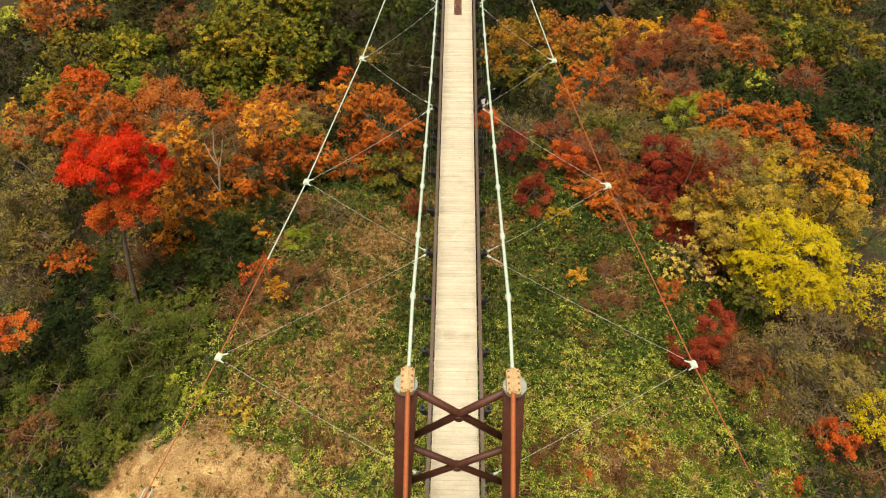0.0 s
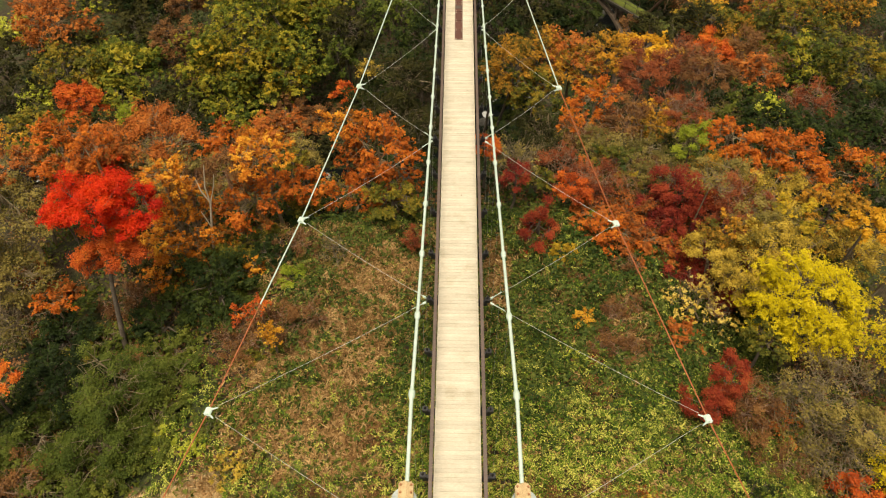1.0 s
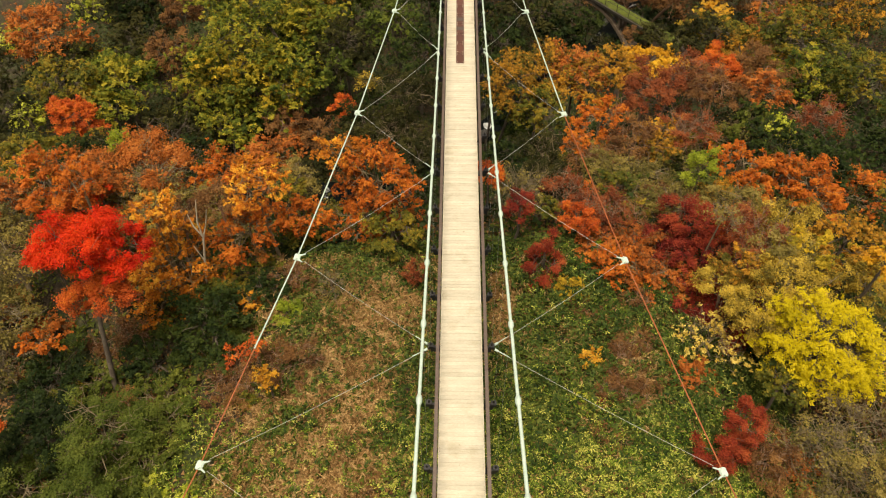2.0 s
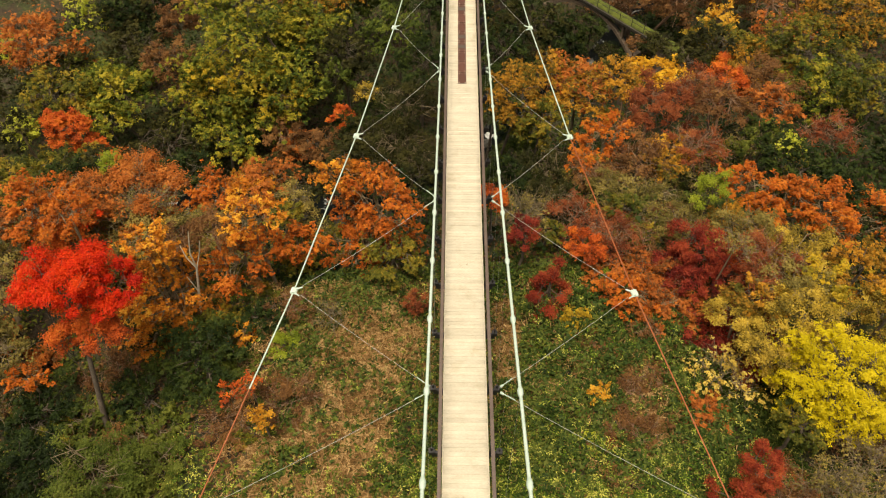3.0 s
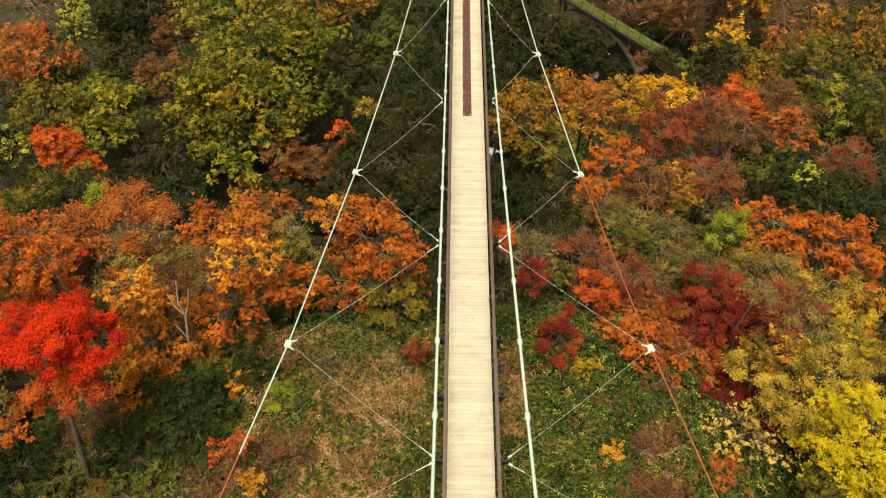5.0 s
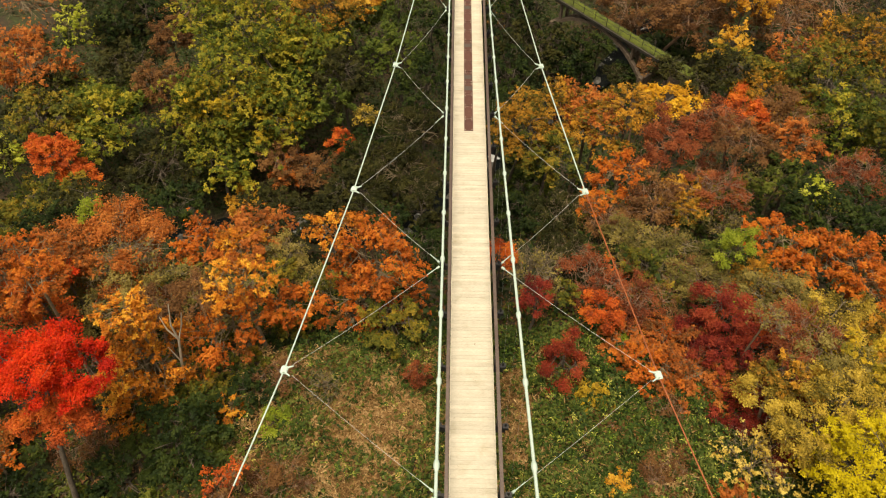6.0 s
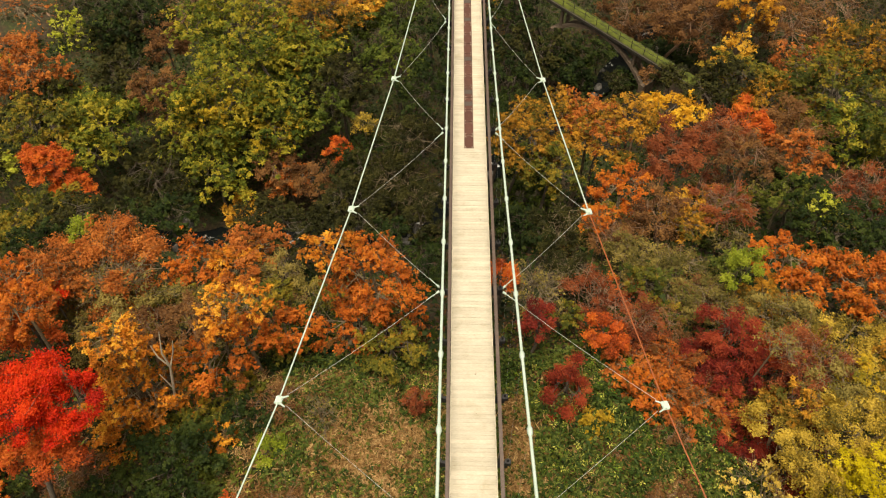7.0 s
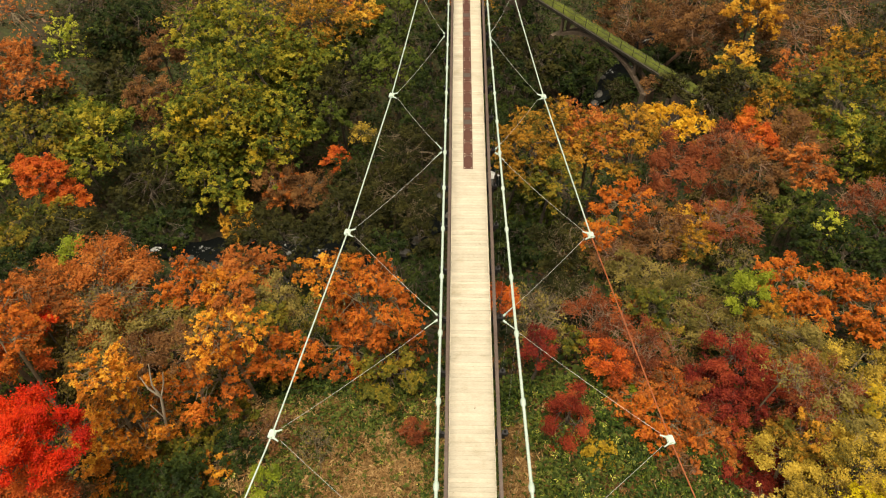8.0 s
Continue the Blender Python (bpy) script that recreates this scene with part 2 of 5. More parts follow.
def dart_arrays(rng, pos, nrm, length, width, lead=None):
    """Small three-cornered leaves at pos, facing nrm; with lead, they stretch that way from pos."""
    n = len(pos)
    nrm = unit(nrm)
    t = unit(np.cross(nrm, rng.normal(size=(n, 3))) if lead is None else lead - nrm * np.sum(lead * nrm, 1)[:, None])
    s = np.cross(nrm, t)
    length, width = length[:, None], width[:, None]
    if lead is None:
        tri = np.stack((pos + t * length * 0.6, pos - t * length * 0.4 + s * width / 2, pos - t * length * 0.4 - s * width / 2), 1)
    else:
        near = np.where(rng.uniform(size=(n, 1)) < 0.6, 1.0, 0.0)
        narrow, broad = pos + t * length * (1 - near), pos + t * length * near
        tri = np.stack((narrow, broad + s * width / 2, broad - s * width / 2), 1)
    return tri.reshape(-1, 3), np.arange(n * 3).reshape(-1, 3)


def blade_arrays(rng, pos, lead, length, width, droop):
    """Slender four-cornered blades that leave pos along lead and droop."""
    lead = unit(lead)
    s = unit(np.cross(lead, (0, 0, 1.0)) + rng.normal(size=(len(pos), 3)) * 0.25)
    length, width = length[:, None], width[:, None]
    down = np.array((0, 0, -1.0)) * length * droop
    mid = pos + lead * length * 0.45
    quad = np.stack((pos, mid + s * width / 2, pos + lead * length + down, mid - s * width / 2), 1)
    return quad.reshape(-1, 3), np.arange(len(pos) * 4).reshape(-1, 4)


def toned(me, tone):
    """Notes on each leaf how far it is from the usual hue of its plant."""
    me.attributes.new("tone", "FLOAT", "FACE").data.foreach_set("value", np.asarray(tone, np.float32))
    return me


# ---- ground ----
def step(t):
    t = np.clip(t, 0, 1)
    return t * t * (3 - 2 * t)


def stream_line(x):
    return 55 + np.clip(x + 6, 0, 60) * 1.08


def ground_height(x, y):
    """A shelf under the bridge's end, a bank up to its approach, and a gorge beyond with a stream."""
    x, y = np.asarray(x, float), np.asarray(y, float)
    yc = stream_line(x)
    z = -4.75 - 1.5 * step((-x - 8) / 8) - 1.6 * step((x - 9) / 8) + 0.5 * step((x - 1) / 4) * step((11 - x) / 4) - 0.5 * step((y - 15) / 6)
    drop = step((y - 24.5) / (yc - 2.5 - 24.5))
    floor = -30.0 + 5.5 * step((x - 14) / 18) * step((y - 45) / 20)
    z = z + (floor - z) * drop
    far = np.clip(y - yc - 2, 0, None)
    z = z + 2.5 * step(far / 10) + 27.0 * step((y - 100) / 42)
    z = z + 4.75 * step((3 - y) / 13) * step((40 - abs(x)) / 20)
    return z


def axis(dense_lo, dense_hi, pitch, reach):
    inner = np.arange(dense_lo, dense_hi + pitch / 2, pitch)
    grow = np.cumsum(pitch * 1.25 ** np.arange(1, 40))
    grow = grow[grow < reach]
    return np.concatenate((inner[0] - grow[::-1], inner, inner[-1] + grow))


def lumps(x, y, scale, seed=0):
    """Smooth random field, about -1 to 1."""
    out = 0
    for k in range(5):
        a = seed * 1.7 + k * 2.399
        f = (1 + 0.53 * k) / scale
        out = out + np.sin((x * np.cos(a) + y * np.sin(a)) * f * 2.1 + seed + k * 1.3) * np.cos((x * np.sin(a * 1.3) - y * np.cos(a * 1.3)) * f * 1.7 + k)
    return out / 2.6


def straw_amount(x, y):
    """How much dry straw lies at a place: a mown mound, and patches along the shelf."""
    mound = 1 - ((x + 10.5) / 5.6) ** 2 - ((y - 8.5) / 4.6) ** 2 + 0.25 * lumps(x, y, 1.3, 3)
    strip = 0.62 - ((x + 5.6) / 3.6) ** 2 - ((y - 17.0) / 6.5) ** 2 + 0.55 * lumps(x, y, 1.5, 5) + 0.75 * lumps(x, y, 0.55, 25)
    strip2 = 0.7 - ((x + 4.0) / 2.8) ** 2 - ((y - 23.2) / 2.0) ** 2 + 0.4 * lumps(x, y, 1.2, 8) + 0.4 * lumps(x, y, 0.45, 28)
    path = 0.8 - ((x - 1.9) / 0.8) ** 2 - ((y - 23.5) / 3.0) ** 2 + 0.3 * lumps(x, y, 0.8, 6)
    front = 0.6 - ((x - 6.6) / 3.6) ** 2 - ((y - 11.2) / 1.5) ** 2 + 0.6 * lumps(x, y, 1.0, 9)
    brake = 0.55 - ((x - 7.5) / 1.1) ** 2 - ((y - 19.8) / 3.4) ** 2 + 0.5 * lumps(x, y, 1.0, 51) + 0.5 * lumps(x, y, 0.45, 52)
    return np.clip(mound * 3, 0, 1), np.clip(np.maximum.reduce([strip * 1.4, strip2 * 1.6, path * 2.8, front, brake]), 0, 1)


gx, gy = axis(-48, 48, 0.75, 1500), axis(-14, 108, 0.75, 1500)
GX, GY = np.meshgrid(gx, gy)
GZ = ground_height(GX, GY) + 0.10 * lumps(GX, GY, 1.4, 1) + 0.35 * lumps(GX, GY, 6.0, 2) * step((np.hypot(GX, GY - 12) - 14) / 12)
cols, rows_n = len(gx), len(gy)
i, j = np.meshgrid(np.arange(rows_n - 1), np.arange(cols - 1), indexing="ij")
g_faces = np.stack((i * cols + j, i * cols + j + 1, (i + 1) * cols + j + 1, (i + 1) * cols + j), -1).reshape(-1, 4)

gm, n, links, b = material("forest_floor", 0.95)
co = n.new("ShaderNodeTexCoord").outputs["Object"]
litter, patch, grit = noise_node(n, links, co, 3.5, 6), noise_node(n, links, co, 0.35, 3), noise_node(n, links, co, 14, 6)
r_litter = ramp_node(n, [(0.3, (0.016, 0.012, 0.007)), (0.5, (0.036, 0.025, 0.012)), (0.72, (0.08, 0.048, 0.021))])
r_green = ramp_node(n, [(0.3, (0.014, 0.021, 0.005)), (0.55, (0.034, 0.045, 0.010)), (0.75, (0.08, 0.09, 0.02))])
r_straw = ramp_node(n, [(0.3, (0.34, 0.21, 0.08)), (0.5, (0.58, 0.42, 0.20)), (0.72, (0.72, 0.57, 0.32))])
for r in (r_litter, r_green):
    links.new(litter.outputs[0], r.inputs[0])
links.new(grit.outputs[0], r_straw.inputs[0])
r_patch = ramp_node(n, [(0.42, (0, 0, 0)), (0.58, (1, 1, 1))])
links.new(patch.outputs[0], r_patch.inputs[0])
base = mix_node(n, links, r_patch.outputs[0], r_litter.outputs[0], r_green.outputs[0])
dry = n.new("ShaderNodeAttribute")
dry.attribute_name = "straw"
links.new(mix_node(n, links, dry.outputs["Fac"], base, r_straw.outputs[0]), b.inputs["Base Color"])
bp = n.new("ShaderNodeBump")
bp.inputs["Strength"].default_value, bp.inputs["Distance"].default_value = 0.8, 0.08
links.new(grit.outputs[0], bp.inputs["Height"])
links.new(bp.outputs[0], b.inputs["Normal"])

g_mesh = array_mesh("ground", np.stack((GX, GY, GZ), -1).reshape(-1, 3), g_faces, gm)
g_mesh.attributes.new("straw", "FLOAT", "POINT").data.foreach_set("value", (np.maximum(straw_amount(GX, GY)[0], 0.45 * straw_amount(GX, GY)[1])).astype(np.float32).ravel())
ground = smooth(tagged(new("ground", g_mesh), "steep forest floor of leaf litter, moss and dry straw", "ground", kind="structure"))

# ---- stream in the gorge ----
wm, n, links, b = material("stream_water", 0.3)
b.inputs["Specular IOR Level"].default_value = 0.06
co = n.new("ShaderNodeTexCoord").outputs["Object"]
foam, ripple = noise_node(n, links, co, 0.55, 6, 0.7), noise_node(n, links, co, 2.2, 4)
r_foam = ramp_node(n, [(0.60, (0.007, 0.009, 0.009)), (0.68, (0.55, 0.58, 0.58))])
links.new(foam.outputs[0], r_foam.inputs[0])
links.new(r_foam.outputs[0], b.inputs["Base Color"])
bp = n.new("ShaderNodeBump")
bp.inputs["Strength"].default_value, bp.inputs["Distance"].default_value = 0.5, 0.1
links.new(ripple.outputs[0], bp.inputs["Height"])
links.new(bp.outputs[0], b.inputs["Normal"])
sx = np.arange(-70, 40.1, 1.0)
wide = 1.3 + 0.5 * lumps(sx, sx * 0.3, 3.0, 4)
sv, bank = [], np.linspace(-1, 1, 7)
for q in bank:
    sy = stream_line(sx) + q * wide * np.where(sx > -6, 1.5, 1.0)
    sv.append(np.stack((sx, sy, np.full_like(sx, 0.0)), -1))
sv = np.stack(sv)
sv[:, :, 2] = (ground_height(sx, stream_line(sx)) + 0.5)[None, :] - 0.0
m_, k_ = np.meshgrid(np.arange(6), np.arange(len(sx) - 1), indexing="ij")
w_faces = np.stack((m_ * len(sx) + k_, m_ * len(sx) + k_ + 1, (m_ + 1) * len(sx) + k_ + 1, (m_ + 1) * len(sx) + k_), -1).reshape(-1, 4)
tagged(smooth(new("water", array_mesh("water", sv.reshape(-1, 3), w_faces, wm))), "dark stream with white rapids at the gorge's bottom", "stream", kind="structure")
bm = bmesh.new()
bmesh.ops.create_grid(bm, x_segments=14, y_segments=10, size=1.0)
for vert in bm.verts:
    far = vert.co.length
    vert.co.z = 0.35 * max(0.0, 1 - far) + 0.16 * noise.noise(vert.co * 4.5)
FOAM = surface("white_water", (0.45, 0.48, 0.48), (0.82, 0.84, 0.84), 2.5, 0.5, bump=0.5)
rapids = smooth(tagged(part("water_rapids", bm, FOAM), "white rapids foaming between dark boulders", "stream", kind="structure"))
rapids.matrix_world = pose(3.4, 65.6, -29.55, -14, 0, 40) @ Matrix.Diagonal((0.5, 0.8, 1.0, 1))

for x, wide, long in ((-28.6, 0.7, 0.4), (-4.0, 0.6, 0.4)):
    more = new("water_rapids", rapids.data)
    more.matrix_world = pose(x, float(stream_line(x)), float(ground_height(x, stream_line(x))) + 0.42, -8, 0, 15) @ Matrix.Diagonal((wide, long, 0.8, 1))
    tagged(more, "small white rapid in the dark stream", "stream", kind="structure")

# ---- suspension footbridge ----
TOWER_Y, MID_Y, BAY, NODE = 7.05, 79.0, 2.31, 18.27     # near tower, middle of the span, hanger spacing, a hanger's place
FAR_Y = 2 * MID_Y - TOWER_Y
CABLE_X, RAIL_X, BEAM_X = 1.02, 0.83, 1.11


def cable_z(y):
    return np.maximum(-0.58 + 0.00203 * (MID_Y - y) ** 2, 0.1)


WIND_NODES = [14.5, 23.2] + [NODE + BAY * (2 + 4 * k) for k in range(1, 12)]
WIND_X = [9.22, 6.88] + [1.5 + 0.00165 * (MID_Y - y) ** 2 for y in WIND_NODES[2:]]
WIND_Z = [-2.2, -1.15] + [-0.68] * 11


def wind_xz(y):
    """The side cable that steadies the deck, straight from clamp to clamp: its distance from the axis and its height."""
    return float(np.interp(y, WIND_NODES, WIND_X)), float(np.interp(y, WIND_NODES, WIND_Z))


bridge = tagged(new("suspension_bridge"), "long wooden-decked suspension footbridge with pale green cables over a gorge", "bridge")


def tower(y):
    body = part("tower", bmesh_box((-1.9, y - 0.5, float(ground_height(0, y)) - 0.6), (1.9, y + 0.5, float(ground_height(0, y)) + 0.25)), CONCRETE, bridge, "tall brown steel tower with crossed braces on a concrete footing")
    foot = float(ground_height(0, y)) + 0.2

    def leg_x(z):
        return 1.07 + (9.1 - z) * 0.058
    for s in (-1, 1):
        bm = bmesh.new()
        rod(bm, (s * leg_x(foot), y, foot), (s * leg_x(9.12), y, 9.12), 0.225, 0.225, 28)
        smooth(part("leg", bm, BROWN_STEEL, body))
        bm = bmesh.new()
        rod(bm, (s * 1.075, y - 0.04, 9.12), (s * 1.075, y - 0.04, 9.2), 0.235, 0.235, 28)
        part("cap_plate", bm, CAP_STEEL, body, "round pale grey cap plate")
        bm = bmesh.new()
        box(bm, (s * 1.04 - 0.135, y - 0.31, 9.2), (s * 1.04 + 0.135, y + 0.24, 9.40), 0.03)
        box(bm, (s * 1.04 - 0.05, y - 0.33, 9.38), (s * 1.04 + 0.05, y + 0.26, 9.46), 0.03)
        saddle = part("saddle", bm, SADDLE_PAINT, body, "cream cable saddle with rust at its bolts")
        for dx in (-0.095, 0.095):
            for k in range(4):
                bm = bmesh.new()
                rod(bm, (s * 1.04 + dx, y - 0.24 + k * 0.135, 9.40), (s * 1.04 + dx, y - 0.24 + k * 0.135, 9.43), 0.024, 0.020, 6)
                part("bolt", bm, BOLT_RUST, saddle)
    for lo, hi in ((6.5, 8.75), (3.95, 6.05)):
        for s in (-1, 1):
            bm = bmesh.new()
            off = 0.0 if s < 0 else 0.004
            rod(bm, (s * (leg_x(lo) - 0.12), y + 0.1 + off, lo), (-s * (leg_x(hi) - 0.12), y + 0.1 + off, hi), 0.085, 0.085, 14)
            smooth(part("brace", bm, BROWN_STEEL, body))
        bm = bmesh.new()
        rod(bm, (0, y - 0.01, (lo + hi) / 2), (0, y + 0.21, (lo + hi) / 2), 0.092, 0.092, 16)
        part("brace_joint", bm, BROWN_STEEL, body)
    return body


def bmesh_box(lo, hi, bevel=0.0):
    bm = bmesh.new()
    box(bm, lo, hi, bevel)
    return bm


tower(TOWER_Y)
tower(FAR_Y)

# main cables with their clamps and hangers
nodes_y = [NODE + BAY * k for k in range(-4, 57) if NODE + BAY * k < FAR_Y - 1]
clamp_bm = bmesh.new()
bmesh.ops.create_uvsphere(clamp_bm, u_segments=10, v_segments=8, radius=1.0)
clamp_mesh = bpy.data.meshes.new("cable_clamp")
clamp_bm.to_mesh(clamp_mesh)
clamp_bm.free()
clamp_mesh.materials.append(WHITE_STEEL)
for p in clamp_mesh.polygons:
    p.use_smooth = True
for s in (-1, 1):
    ys = np.linspace(TOWER_Y + 0.2, FAR_Y - 0.2, 90)
    cable = tube_part("main_cable", np.stack((np.full_like(ys, s * CABLE_X), ys, np.minimum(cable_z(ys) + 0.02, 9.44)), -1), 0.038, WHITE_STEEL, bridge, 10, "pale green main cable")
    for y in nodes_y:
        c = new("cable_clamp", clamp_mesh)
        c.parent = cable
        slope = math.atan(-2 * 0.00203 * (MID_Y - y))
        c.matrix_local = Matrix.Translation((s * CABLE_X, y, cable_z(y) + 0.02)) @ Matrix.Rotation(slope, 4, "X") @ Matrix.Diagonal((0.070, 0.17, 0.075, 1))
        if cable_z(y) > 0.3:
            tube_part("hanger", [(s * CABLE_X, y, cable_z(y) - 0.05), (s * BEAM_X, y, -0.12)], 0.002, GALVANISED, cable, 4)
    for y0, back in ((TOWER_Y, -1), (FAR_Y, 1)):
        tube_part("backstay", [(s * CABLE_X, y0 + back * 0.28, 9.36), (s * CABLE_X, y0 + back * 8, 4.5), (s * CABLE_X, y0 + back * 17.5, -0.9)], 0.05, ORANGE_STEEL, bridge, 10, "orange backstay cable")

# deck frame: edge girders, crossbeams, rails
for s in (-1, 1):
    bm = bmesh.new()
    box(bm, (s * 0.70 - 0.06, -8, -0.30), (s * 0.70 + 0.06, FAR_Y + 8, -0.062))
    part("girder", bm, DARK_STEEL, bridge)
    bm = bmesh.new()
    box(bm, (s * 0.742 - 0.012, -8, -0.06), (s * 0.742 + 0.012, FAR_Y + 8, 0.045), 0.006)
    part("edge_strip", bm, EDGE_PAINT, bridge, "thin cream edge strip")
    bm = bmesh.new()
    box(bm, (s * RAIL_X - 0.058, -8, 0.97), (s * RAIL_X + 0.058, FAR_Y + 8, 1.05), 0.02)
    rail = part("handrail", bm, RAIL_STEEL, bridge, "broad grey-brown steel handrail")
    for h in (0.2, 0.4, 0.6, 0.8):
        tube_part("rail_wire", [(s * RAIL_X, -8, h), (s * RAIL_X, FAR_Y + 8, h)], 0.003, DARK_STEEL, rail, 4)
    for y in [NODE + BAY * k for k in range(-11, 64)]:
        bm = bmesh.new()
        box(bm, (s * RAIL_X - 0.04, y - 0.05, -0.25), (s * RAIL_X + 0.04, y + 0.05, 0.97), 0.008)
        part("rail_post", bm, DARK_STEEL, rail)
        bm = bmesh.new()
        box(bm, (s * BEAM_X - 0.10, y - 0.09, -0.26), (s * BEAM_X + 0.10, y + 0.09, -0.06), 0.02)
        rod(bm, (s * BEAM_X, y, -0.06), (s * BEAM_X, y, 0.10), 0.045, 0.03, 8)
        part("hanger_socket", bm, DARK_STEEL, rail)
for y in [NODE + BAY * k for k in range(-11, 64)]:
    bm = bmesh.new()
    box(bm, (-BEAM_X, y - 0.06, -0.46), (BEAM_X, y + 0.06, -0.302))
    for s in (-1, 1):
        box(bm, (s * 0.95 - 0.2, y - 0.05, -0.302), (s * 0.95 + 0.2, y + 0.05, -0.2))
    part("crossbeam", bm, DARK_STEEL, bridge)

# wind cables at both sides, their clamps and the V of tie wires to the deck
for s in (-1, 1):
    def wind_point(y):
        x, z = wind_xz(y)
        return (s * x, y, z)
    switch = 19.0 if s < 0 else 32.1
    anchor = (s * 11.85, 9.9, float(ground_height(s * 11.85, 9.9)) + 0.25)
    start = [anchor, (s * 9.22, 14.5, -2.2)]
    reach = [y for y in WIND_NODES[1:] if y < switch - 0.5] + [switch]
    tube_part("wind_cable", start + [wind_point(y) for y in reach], 0.024, ORANGE_STEEL, bridge, 8, "orange end of the side wind cable")
    wind = tube_part("wind_cable", [wind_point(y) for y in [switch + 0.004] + [y for y in WIND_NODES if y > switch + 0.5]], 0.030, WHITE_STEEL, bridge, 8, "pale green side wind cable")
    for k, y in enumerate(WIND_NODES):
        p = (s * 9.22, 14.5, -2.2) if k == 0 else wind_point(y)
        slope = math.degrees(math.atan2(2 * 0.00165 * (MID_Y - y), 1)) * s
        bm = bmesh.new()
        box(bm, (-0.13, -0.165, -0.055), (0.13, 0.165, 0.055), 0.03)
        for e in (-1, 1):
            rod(bm, (-s * 0.10, e * 0.12, 0), (-s * 0.30, e * 0.22, 0.02), 0.04, 0.025, 8)
            rod(bm, (-s * 0.02, e * 0.12, 0.04), (-s * 0.02, e * 0.12, 0.10), 0.035, 0.03, 6)
        c = part("wind_clamp", bm, WHITE_STEEL, wind, "white wire clamp with two eyes")
        c.matrix_local = pose(*p, 0, 0, slope)
        for e in (-1, 1):
            ny = NODE + BAY * (4 * (k - 1) + (0 if e < 0 else 4))
            a = Vector(p) + Vector((-s * 0.3, e * 0.22, 0.02))
            q = Vector((s * (BEAM_X + 0.12), ny + e * -0.10, -0.2))
            sagged = [a.lerp(q, f) + Vector((0, 0, -0.12 * 4 * f * (1 - f))) for f in np.linspace(0, 1, 7)]
            tie = tube_part("tie_wire", sagged, 0.007, GALVANISED, wind, 5)
            bm = bmesh.new()
            out = (a - q).normalized()
            rod(bm, q, q + out * 0.6, 0.017, 0.017, 8)
            rod(bm, q + out * 0.0, q + out * 0.14, 0.05, 0.04, 8)
            part("turnbuckle", bm, WHITE_STEEL, tie, "white turnbuckle")
    bm = bmesh.new()
    box(bm, (anchor[0] - 0.5, anchor[1] - 0.7, anchor[2] - 0.9), (anchor[0] + 0.5, anchor[1] + 0.1, anchor[2] - 0.15), 0.04)
    block = part("anchor_block", bm, CONCRETE, bridge)
    for dx in (-0.14, 0.14):
        bm = bmesh.new()
        lead = (Vector(start[1]) - Vector(anchor)).normalized()
        o = Vector((dx, 0, 0))
        rod(bm, Vector(anchor) + o - lead * 0.5, Vector(anchor) + o + lead * 0.55, 0.035, 0.035, 8)
        part("anchor_rod", bm, GALVANISED, block, "galvanised anchor rod")

# steel plates along the deck's middle
plate_bm = bmesh.new()
box(plate_bm, (-0.21, 0.012, 0.0), (0.21, 0.898, 0.016), 0.004)
plate_mesh = bpy.data.meshes.new("steel_plate")
plate_bm.to_mesh(plate_mesh)
plate_bm.free()
plate_mesh.materials.append(RUST_PLATE)
grate_mesh = plate_mesh.copy()
grate_mesh.materials.clear()
grate_bm = bmesh.new()
box(grate_bm, (-0.20, 0.30, 0.016), (0.20, 0.62, 0.022), 0.002)
grate_bm.to_mesh(grate_mesh)
grate_bm.free()
grate_mesh.materials.append(GRATING)
bolt_bm = bmesh.new()
rod(bolt_bm, (0, 0, 0.016), (0, 0, 0.030), 0.024, 0.020, 8)
bolt_mesh = bpy.data.meshes.new("bolt")
bolt_bm.to_mesh(bolt_mesh)
bolt_bm.free()
bolt_mesh.materials.append(EDGE_PAINT)
for k in range(24):
    y = 35.32 + 0.91 * k
    plate = new("steel_plate", plate_mesh)
    plate.parent = bridge
    plate.location = (-0.03, y, 0.006)
    if k % 4 == 3 or k in (4, 13):
        g = new("grating", grate_mesh)
        g.parent = plate
    for dx in (-0.15, 0.15):
        for dy in (0.09, 0.80):
            bolt = new("bolt", bolt_mesh)
            bolt.parent = plate
            bolt.location = (dx, dy, 0)

# ---- old arch bridge down in the gorge ----
arch_bridge = tagged(new("arch_bridge"), "old concrete arch bridge with a moss-grown deck over the stream", "bridge")
A0 = Vector((8.76, 78.82, -18.0))      # a point of the deck's near edge
along = Vector((0.6296, -0.7769, 0))
across = Vector((-along.y, along.x, 0))
DECK_W, START, END = 1.45, -6.0, 19.6


def arch_point(u, v, w):
    """u metres along the deck, v across from its near edge, w above its top."""
    return A0 + along * u + across * v + Vector((0, 0, w))


def slab(u0, u1, v0, v1, w0, w1):
    bm = bmesh.new()
    corners = [bm.verts.new(arch_point(u, v, w)) for w in (w0, w1) for u, v in ((u0, v0), (u1, v0), (u1, v1), (u0, v1))]
    for f in ((3, 2, 1, 0), (4, 5, 6, 7), (0, 1, 5, 4), (1, 2, 6, 5), (2, 3, 7, 6), (3, 0, 4, 7)):
        bm.faces.new([corners[q] for q in f])
    bmesh.ops.recalc_face_normals(bm, faces=bm.faces)
    return bm


